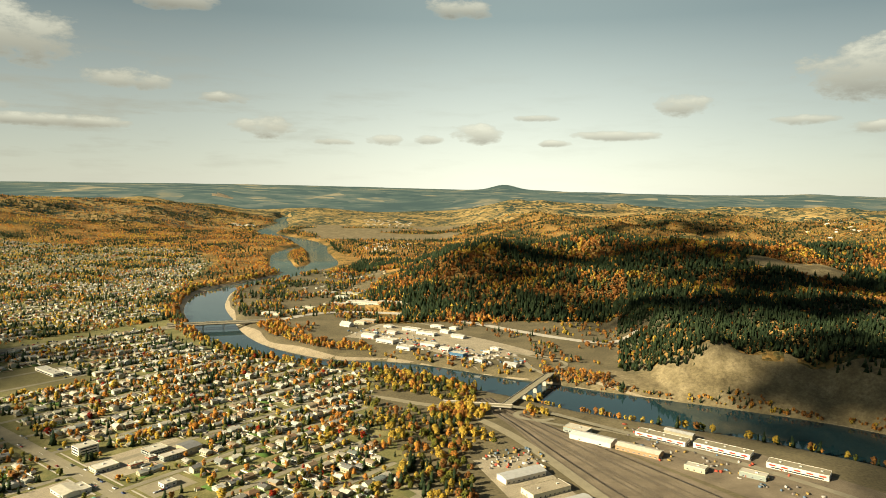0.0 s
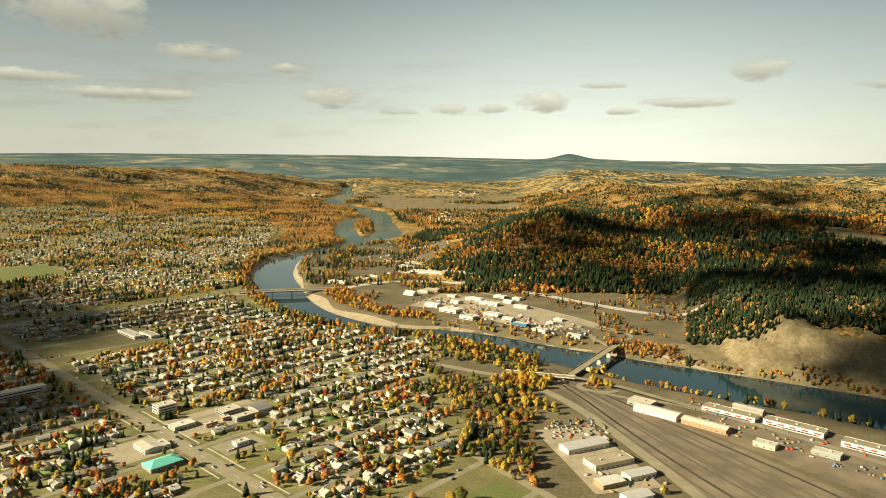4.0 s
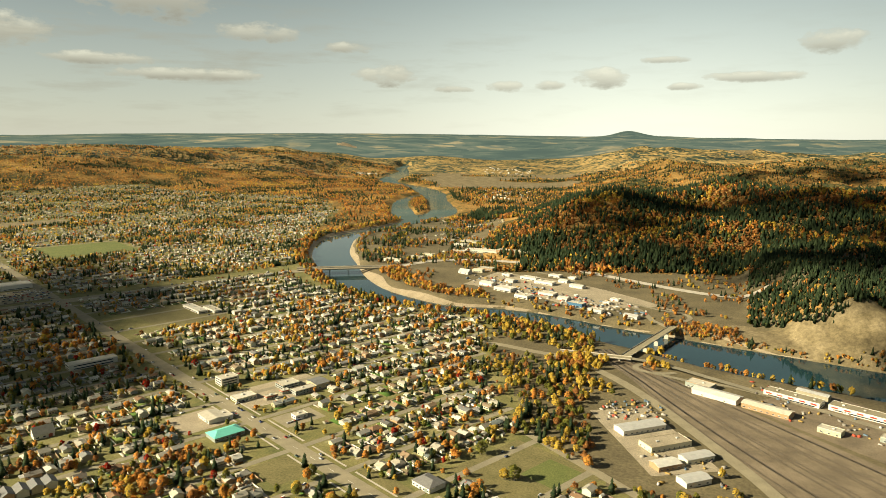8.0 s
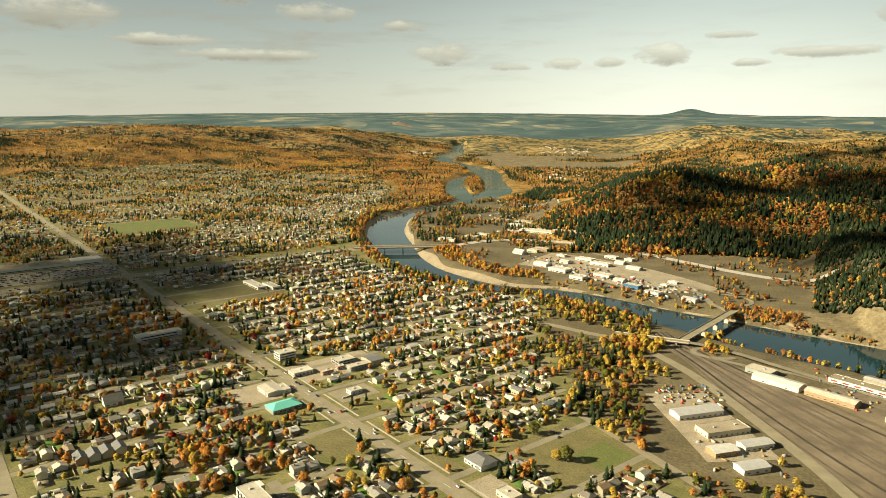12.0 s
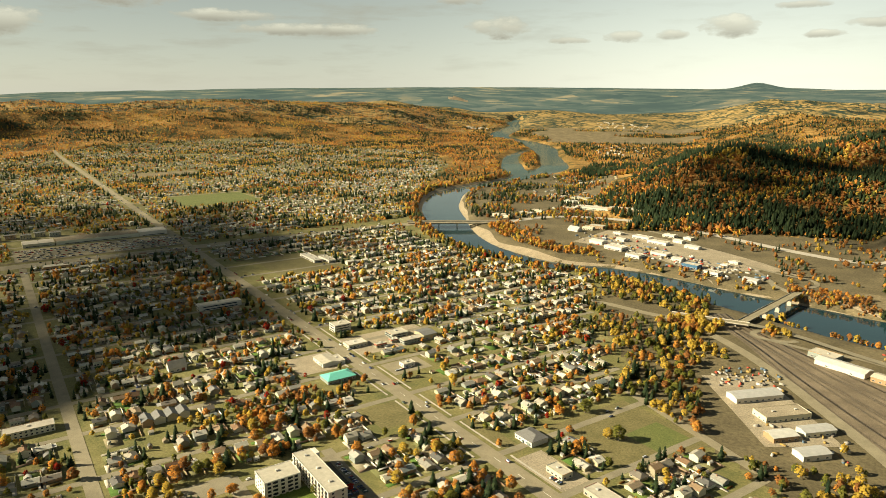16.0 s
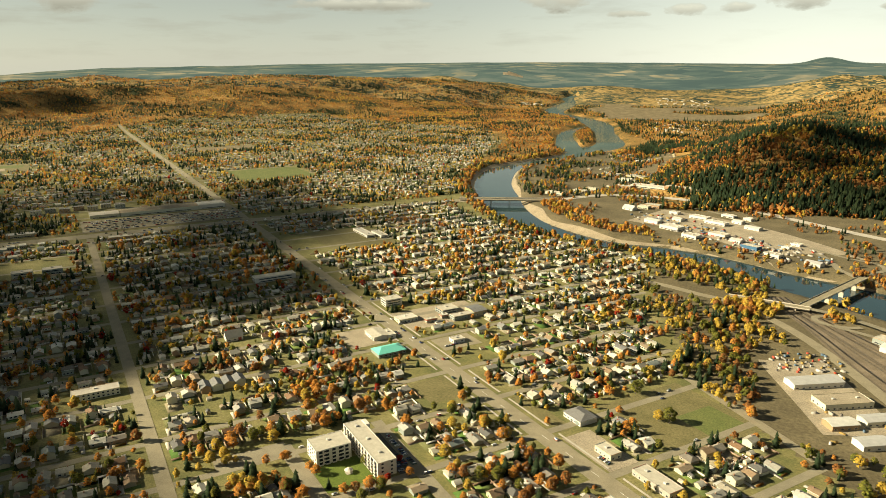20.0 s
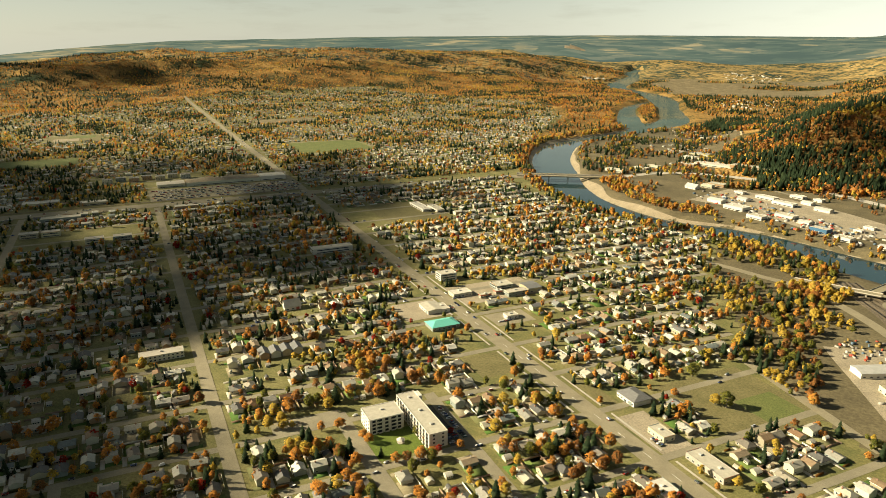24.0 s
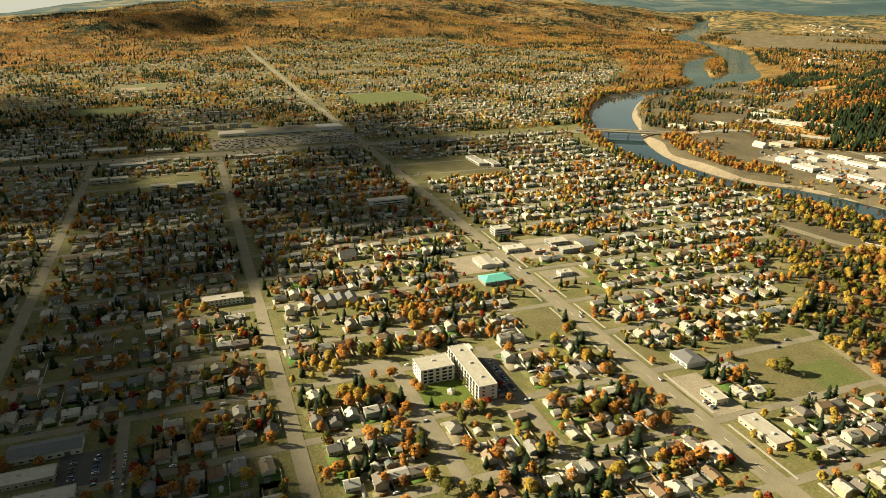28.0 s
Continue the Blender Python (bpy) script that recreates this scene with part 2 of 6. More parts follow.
M_CONCRETE = earth("pale_concrete", [(0.3, (0.4, 0.36, 0.29)), (0.7, (0.52, 0.47, 0.39))], 0.1, 2.0, 0.1, 0.85, 0.15)
M_PITCH = earth("mown_field", [(0.3, (0.105, 0.13, 0.036)), (0.7, (0.155, 0.165, 0.052))], 0.05, 0.6)
M_GREEN = earth("watered_lawn", [(0.3, (0.085, 0.125, 0.018)), (0.7, (0.135, 0.175, 0.03))], 0.08, 0.8)

M_WATER, nt_, b_ = material("river_water", 0.05, 0.0, 0.5)
b_.inputs["IOR"].default_value = 1.33
# darker below the bridges, paler upstream where sky reflection is painted into the colour
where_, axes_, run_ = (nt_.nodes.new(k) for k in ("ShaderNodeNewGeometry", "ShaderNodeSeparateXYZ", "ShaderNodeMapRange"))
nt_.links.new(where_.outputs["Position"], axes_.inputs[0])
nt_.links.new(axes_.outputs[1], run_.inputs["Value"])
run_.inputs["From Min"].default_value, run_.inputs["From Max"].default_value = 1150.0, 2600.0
painted_sheen_ = ramp(nt_, run_.outputs[0], [(0.0, (0.014, 0.04, 0.05)), (0.35, (0.045, 0.075, 0.078)), (1.0, (0.085, 0.125, 0.12))])
nt_.links.new(mixed(nt_, "MULTIPLY", 1.0, painted_sheen_, ramp(nt_, noise_node(nt_, 0.004, 4.0), [(0.35, (0.75,) * 3), (0.65, (1.2,) * 3)])), b_.inputs["Base Color"])
bump(nt_, b_, noise_node(nt_, 0.09, 5.0, 0.7), 0.02, 0.25)

M_ROOF = painted("shingle_roof", [(0.361, 0.335, 0.267), (0.181, 0.159, 0.129), (0.516, 0.49, 0.404), (0.215, 0.129, 0.0731), (0.292, 0.275, 0.232), (0.12, 0.116, 0.107), (0.43, 0.404, 0.318),
                                  (0.249, 0.172, 0.103), (0.206, 0.202, 0.189), (0.482, 0.456, 0.37), (0.327, 0.292, 0.224), (0.163, 0.185, 0.172), (0.585, 0.559, 0.473), (0.292, 0.224, 0.146), (0.396, 0.378, 0.327)])
M_WALL = painted("house_siding", [(0.523, 0.495, 0.363), (0.418, 0.362, 0.235), (0.571, 0.558, 0.439), (0.314, 0.279, 0.194), (0.488, 0.446, 0.292), (0.251, 0.279, 0.246), (0.558, 0.53, 0.399), (0.348, 0.23, 0.128)], 0.75, 0.12)
M_TRIM = painted("white_trim", [(0.8, 0.78, 0.72), (0.75, 0.72, 0.66)], 0.6, 0.08)
M_DOOR = painted("door_paint", [(0.3, 0.08, 0.05), (0.7, 0.68, 0.6), (0.12, 0.1, 0.08), (0.2, 0.24, 0.22)], 0.5, 0.1)
M_BRICK = painted("chimney_brick", [(0.3, 0.17, 0.12), (0.36, 0.22, 0.15), (0.4, 0.36, 0.3)], 0.9)
M_FENCE = painted("fence_boards", [(0.6, 0.55, 0.45), (0.3, 0.2, 0.13), (0.72, 0.7, 0.64), (0.25, 0.17, 0.12)], 0.85)
M_BARK = painted("bark", [(0.13, 0.1, 0.07), (0.2, 0.17, 0.13)], 0.95)
M_METAL = painted("metal_roof_sheet", [(0.5, 0.48, 0.43), (0.58, 0.56, 0.5), (0.44, 0.43, 0.4)], 0.5, 0.2, 0.2)
M_CAR = painted("car_paint", [(0.75, 0.74, 0.72), (0.03, 0.03, 0.035), (0.4, 0.41, 0.43), (0.3, 0.03, 0.02), (0.05, 0.08, 0.2), (0.8, 0.78, 0.74), (0.15, 0.15, 0.16), (0.08, 0.12, 0.09)], 0.3, 0.05)
M_TYRE, _, b_ = material("tyre_rubber", 0.9)
b_.inputs["Base Color"].default_value = (0.02, 0.02, 0.02, 1)
M_GLASS, _, b_ = material("dark_window_glass", 0.08, 0.0, 0.6)
b_.inputs["Base Color"].default_value = (0.03, 0.035, 0.04, 1)
FOLIAGE = [
    foliage("orange_leaves", (0.56, 0.235, 0.05), (0.85, 0.43, 0.105)),
    foliage("yellow_leaves", (0.54, 0.37, 0.06), (0.8, 0.57, 0.12)),
    foliage("rust_leaves", (0.3, 0.125, 0.04), (0.52, 0.25, 0.08)),
    foliage("green_leaves", (0.12, 0.14, 0.03), (0.32, 0.29, 0.06)),
    foliage("spruce_needles", (0.034, 0.062, 0.032), (0.08, 0.112, 0.05)),
    foliage("crimson_leaves", (0.34, 0.025, 0.015), (0.55, 0.07, 0.03)),
]

# ---- the plan ----
# The street grid: "along" runs up the avenues to the west, "across" to the north.
TURN = radians(142.6)
AX, AY = math.cos(TURN), math.sin(TURN)


def grid(along, across):
    return AX * along + AY * across, AY * along - AX * across


def ungrid(x, y):
    return AX * x + AY * y, AY * x - AX * y


def smooth(e0, e1, v):
    s = np.clip((v - e0) / (e1 - e0), 0, 1)
    return s * s * (3 - 2 * s)


def curve(points, step=12.0):
    """A smooth line through the plan points, as an array of x, y and the other columns."""
    p = np.array(points, float)
    p = np.vstack([2 * p[0] - p[1], p, 2 * p[-1] - p[-2]])
    out = []
    for a, b, c, d in zip(p[:-3], p[1:-2], p[2:-1], p[3:]):
        n = max(2, int(np.hypot(*(c - b)[:2]) / step))
        s = np.linspace(0, 1, n, endpoint=False)[:, None]
        out.append(0.5 * (2 * b + (c - a) * s + (2 * a - 5 * b + 4 * c - d) * s**2 + (3 * b - a - 3 * c + d) * s**3))
    return np.vstack(out + [p[-2][None]])


# The river: x, y and half its width
RIVER = curve([(760, 560, 62), (620, 725, 64), (490, 842, 64), (410, 892, 60), (340, 926, 60), (275, 957, 60), (205, 994, 56), (138, 1039, 48), (67, 1078, 42), (-9, 1130, 38), (-68, 1165, 32), (-120, 1182, 28), (-170, 1184, 23),
               (-225, 1199, 24), (-292, 1239, 26), (-364, 1300, 29), (-428, 1378, 36), (-476, 1462, 40), (-528, 1570, 46), (-590, 1712, 47), (-634, 1865, 47), (-655, 2010, 42), (-632, 2122, 33), (-592, 2235, 31), (-545, 2385, 36),
               (-515, 2560, 60), (-484, 2810, 56), (-530, 3044, 50), (-612, 3379, 46), (-705, 3742, 68), (-819, 4063, 62), (-960, 4330, 46), (-1180, 4670, 60), (-1266, 5050, 78), (-1316, 5441, 80), (-1419, 6146, 60), (-1591, 6831, 66), (-1715, 7551, 60)], 20.0)
CHANNEL = curve([(-540, 2520, 40), (-600, 2625, 44), (-650, 2790, 42), (-718, 3040, 34), (-764, 3250, 32), (-764, 3450, 26), (-740, 3640, 26)], 20.0)
WATER = -10.0


def from_line(x, y, line):
    """How far points lie outside the bank of a line with half-widths, and on which side."""
    x, y = np.asarray(x, float), np.asarray(y, float)
    p, line = np.stack([x.ravel(), y.ravel()], 1), line[::2]
    best, side = np.full(len(p), 1e9), np.ones(len(p))
    a, e = line[:-1], np.diff(line, axis=0)
    ee = (e[:, :2] ** 2).sum(1)
    for k in range(0, len(p), 4000):
        rel = p[k : k + 4000, None] - a[None, :, :2]
        s = np.clip((rel * e[:, :2]).sum(-1) / ee, 0, 1)
        dx, dy = rel[..., 0] - s * e[:, 0], rel[..., 1] - s * e[:, 1]
        d = np.sqrt(dx * dx + dy * dy) - (a[:, 2] + s * e[:, 2])
        n = d.argmin(1)
        i = np.arange(len(n))
        best[k : k + 4000] = d[i, n]
        side[k : k + 4000] = np.sign(e[n, 0] * dy[i, n] - e[n, 1] * dx[i, n])
    return best.reshape(x.shape), side.reshape(x.shape)


def waves(x, y, size, seed=0):
    """A cheap rolling unevenness between -1 and 1."""
    k, out = 2 * math.pi / size, 0
    for n, (a, w) in enumerate(((0.3, 1.0), (1.7, 0.8), (2.9, 1.3), (4.4, 1.9), (5.6, 2.7))):
        out = out + np.sin(k * w * (x * math.cos(a + seed) + y * math.sin(a + seed)) + 1.9 * n + 3 * seed) / w
    return out / 2.9


def bump_hill(x, y, cx, cy, rx, ry, turn=0.0):
    c, s = math.cos(radians(turn)), math.sin(radians(turn))
    u, v = (x - cx) * c + (y - cy) * s, -(x - cx) * s + (y - cy) * c
    return np.exp(-((u / rx) ** 2) - (v / ry) ** 2)


def height(x, y, detail=True):
    """The ground's height over the plan, true distances."""
    x, y = np.asarray(x, float), np.asarray(y, float)
    r, heading = np.hypot(x, y), np.degrees(np.arctan2(-x, y))
    z = np.zeros(x.shape)
    d, side = from_line(x, y, RIVER)
    north = side < 0
    # hills to the north of the river
    foot = 1500 - 0.05 * x + 40 * np.sin(x / 210)
    up = smooth(0, 700, y - foot) * smooth(-260, 420, x + 0.25 * (y - 1600)) * (1 - smooth(2500, 3100, y) * (1 - smooth(-100, 800, x)))
    z = z + up * (112 + 30 * waves(x, y, 900, 1) + 18 * waves(x, y, 330, 2))
    z = z + 62 * bump_hill(x, y, 60, 2050, 170, 240, 15) * (x > -400)
    z = z + 40 * bump_hill(x, y, 900, 2050, 420, 260, 10) + 26 * bump_hill(x, y, 480, 1830, 200, 130, 0)
    z = z - 60 * bump_hill(x, y, 500, 2900, 1300, 420, 8)
    z = z + 30 * bump_hill(x, y, 1180, 4350, 260, 220) + 45 * bump_hill(x, y, 1750, 4550, 520, 260) - 35 * bump_hill(x, y, 1400, 3400, 900, 420)
    # the clay bluff above the river
    gully = 9 * np.sin(x / 23.0) + 6 * np.sin(x / 9.1 + 1)
    slope = np.clip((d + 0.5 * gully - 8) / 88, 0, 1)
    rise = slope**1.25 * smooth(285, 420, x - 0.12 * (y - 1000)) * north * (1 - smooth(900, 1500, y - 800 + 0 * x) * 0.4)
    rill = np.abs(np.sin(x / 17.0 + 0.02 * y)) + 0.6 * np.abs(np.sin(x / 7.3 - 0.015 * y + 1))
    crest = 60 + 7 * np.sin(x / 37.0 - 2.6) + 4 * np.sin(x / 13.0)
    z = np.maximum(z, rise * crest + np.where(rise > 0.02, 3 * waves(x, y, 60, 4) * rise - 11 * (1.4 - rill) * slope * (1 - slope) * 2 * (rise > 0.05), 0))
    # hills to the west and the far plateau
    up = 0.83 * (-x) + 0.56 * y + 140 * waves(x, y, 1300, 3)
    w = smooth(3650, 5600, up) * (1 - 0.55 * smooth(5800, 7600, up)) * smooth(15, 24, heading)
    z = z + w * (np.interp(heading, [17, 20, 22, 25, 33, 37, 41, 45, 49, 52, 56, 60, 63, 75], [90, 135, 162, 182, 202, 215, 212, 204, 205, 186, 160, 130, 114, 100]) + 22 * waves(x, y, 1500, 5) + 10 * waves(x, y, 500, 6))
    far = smooth(5200, 15000, r)
    skyline = np.interp(heading, [-40, -32, -28, -20, -12, 0, 12, 20, 30, 35, 40, 45, 48, 52, 56, 60, 63, 75], [0.0, 0.07, 0.15, 0.02, 0.08, 0.2, 0.34, 0.34, 0.27, 0.22, 0.08, 0.0, -0.05, -0.28, -0.6, -1.02, -1.5, -1.8])
    z = z * (1 - far) + far * (EYE[2] + r * np.tan(np.radians(skyline)) + 9 * waves(x, y, 5200, 7))
    z = z + 42 * waves(x, y, 2300, 11) * smooth(5200, 6800, r) * (1 - smooth(9500, 14000, r))
    z = z + (34 * waves(x, y, 3300, 13) - 26) * smooth(8000, 10000, r) * (1 - smooth(16000, 21000, r))
    z = z + 120 * bump_hill(x, y, -3300, 9300, 1500, 1500) * smooth(15.5, 18.5, heading)
    z = z + 150 * bump_hill(x, y, 1610, 18900, 430, 1800) + 45 * bump_hill(x, y, 2500, 18700, 1000, 2500)
    # the valley stays low along the upper river
    z = np.where((r > 3600) & (r < 8200), np.minimum(z, 3 + 0.07 * np.maximum(d, 0) + 0.0002 * np.maximum(d, 0) ** 2) * (1 - smooth(7000, 8200, r)) + z * smooth(7000, 8200, r), z)
    # the river's bed and its banks
    d2, _ = from_line(x, y, CHANNEL)
    dd = np.minimum(d, d2)
    bank = smooth(0, 1, (dd + 10) / 40.0)
    z = np.where(dd < 30, -14 + (z + 14) * bank, z)
    return z


def squeeze(x, y, z):
    """Beyond three kilometres the country is drawn in towards the eye along the line of sight, so that the horizon stays within reach."""
    x, y, z = np.asarray(x, float), np.asarray(y, float), np.asarray(z, float)
    r = np.maximum(np.hypot(x, y), 1.0)
    k = np.where(r > 3000, (3000 + 1860 * (1 - np.exp(-(np.maximum(r, 3000) - 3000) / 1860))) / r, 1.0)
    return x * k, y * k, EYE[2] + (z - EYE[2]) * k


# ---- mesh helpers ----
def mesh_of(name, verts, faces, mats, slots=None, shade=False):
    """A mesh from arrays: verts (n, 3) and faces of one size (m, k)."""
    me = bpy.data.meshes.new(name)
    verts, faces = np.asarray(verts, np.float32), np.asarray(faces, np.int32)
    me.vertices.add(len(verts))
    me.vertices.foreach_set("co", verts.ravel())
    me.loops.add(faces.size)
    me.loops.foreach_set("vertex_index", faces.ravel())
    me.polygons.add(len(faces))
    me.polygons.foreach_set("loop_start", np.arange(0, faces.size, faces.shape[1], dtype=np.int32))
    for m in mats:
        me.materials.append(m)
    if slots is not None:
        me.polygons.foreach_set("material_index", np.asarray(slots, np.int32))
    if shade:
        me.polygons.foreach_set("use_smooth", np.ones(len(faces), bool))
    me.update(calc_edges=True)
    me.validate()
    return me


def soften(me, normals):
    """Shades a mesh by the given normals, one for each vertex."""
    me.attributes.new("custom_normal", "FLOAT_VECTOR", "POINT").data.foreach_set("vector", np.asarray(normals, np.float32).ravel())


def setting(name, me, label, category):
    return tagged(new(name, me), label, category, kind="structure")


def part(name, bm, mat, parent, label=""):
    """One mesh object under a thing or a part."""
    me = bpy.data.meshes.new(name)
    bm.to_mesh(me)
    bm.free()
    for m in mat if isinstance(mat, (list, tuple)) else (mat,):
        me.materials.append(m)
    ob = new(name, me)
    ob.parent = parent
    return tagged(ob, label)


def box(bm, x0, x1, y0, y1, z0, z1):
    v = [bm.verts.new((x, y, z)) for z in (z0, z1) for x, y in ((x0, y0), (x1, y0), (x1, y1), (x0, y1))]
    for f in ((3, 2, 1, 0), (4, 5, 6, 7), (0, 1, 5, 4), (1, 2, 6, 5), (2, 3, 7, 6), (3, 0, 4, 7)):
        bm.faces.new([v[k] for k in f])
    return v


def boxes(*dims):
    bm = bmesh.new()
    for d in dims:
        box(bm, *d)
    return bm


def drape(name, line, width, mat, lift=0.12, label="", category="road", deck=None):
    """A strip of road laid on the ground along a line, or on a deck at a height."""
    p = np.asarray(line, float)[:, :2]
    t = np.gradient(p, axis=0)
    n = np.stack([-t[:, 1], t[:, 0]], 1) / np.maximum(np.hypot(*t.T), 1e-6)[:, None]
    rows = []
    for s in (-0.5, 0.5):
        q = p + n * width * s
        z = height(*q.T) + lift if deck is None else np.interp(np.arange(len(p)), np.linspace(0, len(p) - 1, len(deck)), deck)
        rows.append(np.stack(squeeze(q[:, 0], q[:, 1], z), 1))
    m = len(p)
    f = [(k, k + 1, m + k + 1, m + k) for k in range(m - 1)]
    f = [g[::-1] for g in f]
    return setting(name, mesh_of(name, np.vstack(rows), f, [mat]), label, category)


def straight(x0, y0, x1, y1, step=15.0):
    n = max(2, int(math.hypot(x1 - x0, y1 - y0) / step))
    s = np.linspace(0, 1, n)
    return np.stack([x0 + (x1 - x0) * s, y0 + (y1 - y0) * s], 1)


# ---- ground ----
# where the town ends towards the rail yard, the river and the northern woods: along, across
EDGE = ([100, 300, 445, 480, 600, 760, 900, 1000, 1150, 1300, 1500, 1800, 2000, 2300, 2600, 3000, 3500, 3900],
        [430, 470, 505, 560, 640, 810, 800, 770, 730, 760, 900, 1150, 1290, 1560, 1740, 1880, 1650, 1500])


def clearing(x, y):
    h, r = np.degrees(np.arctan2(-x, y)), np.hypot(x, y)
    return (np.abs(h - 5.0 + 0.8 * np.sin(r / 170)) < 6.0) & (r > 4150) & (r < 5950) & (waves(x, y, 800, 2) > -0.3)


def knoll(x, y):
    """Bare clay tops among the northern woods."""
    return (np.hypot((x - 905) / 60, (y - 1925) / 55) < 1) | (np.hypot((x - 1010) / 85, (y - 1880) / 60) < 1)


def town_end(across):
    """How far the town reaches up to the western hills."""
    return np.interp(across, [-1500, -800, 0, 600, 1500, 2500], [3050, 3150, 3550, 4050, 4200, 4200])


def ground():
    heads = np.radians(np.concatenate([np.arange(-44, -14, 0.3), np.arange(-14, 76, 0.4), np.arange(76, 316, 6.0)]))
    radii = [0.01, 8.0, 20.0, 40.0]
    while radii[-1] < 26000:
        r = radii[-1]
        radii.append(r + min(0.0165 * r, 24.0) if r < 5000 else r + 75 if r < 8500 else r * 1.035)
    radii = np.array(radii)
    R, A = np.meshgrid(radii, heads, indexing="ij")
    x, y = -R * np.sin(A), R * np.cos(A)
    z = height(x, y)
    nr, na = R.shape
    i, j = np.meshgrid(np.arange(nr - 1), np.arange(na), indexing="ij")
    k = (j + 1) % na
    f = np.stack([i * na + j, i * na + k, (i + 1) * na + k, (i + 1) * na + j], -1).reshape(-1, 4)[:, ::-1]
    cx, cy, cz = (v.ravel()[f].mean(1) for v in (x, y, z))
    slot = np.zeros(len(f), int)
    al, ac = ungrid(cx, cy)
    d, side = from_line(cx, cy, RIVER)
    d2, _ = from_line(cx, cy, CHANNEL)
    d = np.minimum(d, d2)
    north = side < 0
    foot = 1500 - 0.05 * cx + 40 * np.sin(cx / 210)
    slot[north] = 2
    slot[north & (cy > foot + 30) & ((cx > -190) | (cy > 2500))] = 1
    slot[(~north) & (cy > 1700) & (ac > np.interp(al, *EDGE))] = 1
    slot[(cz > 12) & (cx > 260) & (cy < 1250) & north] = 1
    slot[(~north) & (cy < 1250) & (ac > np.interp(al, *EDGE) + 6)] = 2
    slot[(~north) & (al > town_end(ac) - 30)] = 1
    slot[knoll(cx, cy)] = 3
    bluff = north & (cx > 235) & (cx < 800) & (d < 95) & (cy < 1250)
    slot[bluff] = 3
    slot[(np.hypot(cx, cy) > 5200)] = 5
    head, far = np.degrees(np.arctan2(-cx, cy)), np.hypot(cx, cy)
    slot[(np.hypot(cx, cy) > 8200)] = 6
    slot[(np.abs(head - 17.6) < 0.8 * (10400 - far) / 1500) & (far > 8950) & (far < 10400)] = 4
    slot[clearing(cx, cy)] = 3
    slot[(np.abs(head + 29.5) < 2.2) & (far > 2900) & (far < 3350)] = 4
    slot[(np.abs(head + 13.2) < 0.6) & (far > 7500) & (far < 9500)] = 3
    px, py, pz = squeeze(x, y, z)
    plan = np.stack([x, y, 0 * z], -1).astype(np.float32)
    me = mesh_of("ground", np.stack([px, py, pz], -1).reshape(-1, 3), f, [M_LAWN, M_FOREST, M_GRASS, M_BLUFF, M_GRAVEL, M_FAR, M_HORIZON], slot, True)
    me.attributes.new("plan", "FLOAT_VECTOR", "POINT").data.foreach_set("vector", plan.ravel())
    zr, za = np.gradient(z, radii, axis=0), np.gradient(z, heads, axis=1) / np.maximum(R, 1)
    lie = np.stack([zr * np.sin(A) + za * np.cos(A), -zr * np.cos(A) + za * np.sin(A), np.ones_like(z)], -1)
    soften(me, lie / np.linalg.norm(lie, axis=-1, keepdims=True))
    setting("ground", me, "dry autumn valley floor with clay bluff and wooded hills", "ground")


ground()


def river():
    """One level sheet of water along the main river and its side channel."""
    for name, line in (("water", RIVER), ("water_channel", CHANNEL)):
        t = np.gradient(line[:, :2], axis=0)
        n = np.stack([-t[:, 1], t[:, 0]], 1) / np.hypot(*t.T)[:, None]
        rows = []
        for s in np.linspace(-1, 1, 5):
            q = line[:, :2] + n * ((line[:, 2] + 7) * s)[:, None]
            zz = np.full(len(q), WATER if name == "water" else WATER - 0.05)
            rows.append(np.stack(squeeze(q[:, 0], q[:, 1], zz), 1))
        m = len(line)
        f = [(s * m + k, (s + 1) * m + k, (s + 1) * m + k + 1, s * m + k + 1) for s in range(4) for k in range(m - 1)]
        f = [g[::-1] for g in f]
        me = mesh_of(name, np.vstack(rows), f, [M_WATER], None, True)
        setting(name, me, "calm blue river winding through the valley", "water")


river()


def bank_strips():
    """Gravel margins on both sides of the water, wider on the inner bends."""
    for name, line, sd, wide in (("river_bank", RIVER[RIVER[:, 1] < 2600], 1, None), ("river_bank", RIVER[RIVER[:, 1] < 2600], -1, True)):
        t = np.gradient(line[:, :2], axis=0)
        n = np.stack([-t[:, 1], t[:, 0]], 1) / np.hypot(*t.T)[:, None]
        x, y = line[:, 0], line[:, 1]
        w = np.where((x > -60) & (sd < 0), 4.0, 12.0) + 3 * np.sin(x / 37) + 2 * np.sin(y / 23)
        if wide:
            w = np.where(x < -60, 8.0, 6.0) + 2 * np.sin(y / 23) + 20 * bump_hill(x, y, -420, 1395, 70, 75) + 16 * bump_hill(x, y, -270, 1250, 110, 60) + 10 * bump_hill(x, y, -560, 1740, 60, 160)
        rows = []
        for s in np.linspace(0, 1, 5):
            q = line[:, :2] + n * ((line[:, 2] - 6 + s * (w + 6)) * sd)[:, None]
            z = np.maximum(height(*q.T) + 0.5 - 1.0 * s, WATER - 1.5)
            rows.append(np.stack(squeeze(q[:, 0], q[:, 1], z + 0.8), 1))
        m = len(line)
        f = [(s * m + k, (s + 1) * m + k, (s + 1) * m + k + 1, s * m + k + 1) for s in range(4) for k in range(m - 1)]
        setting(name, mesh_of(name, np.vstack(rows), [g[::-1] for g in f] if sd > 0 else f, [M_GRAVEL], None, True), "pale gravel bank beside the river", "river bank")


bank_strips()

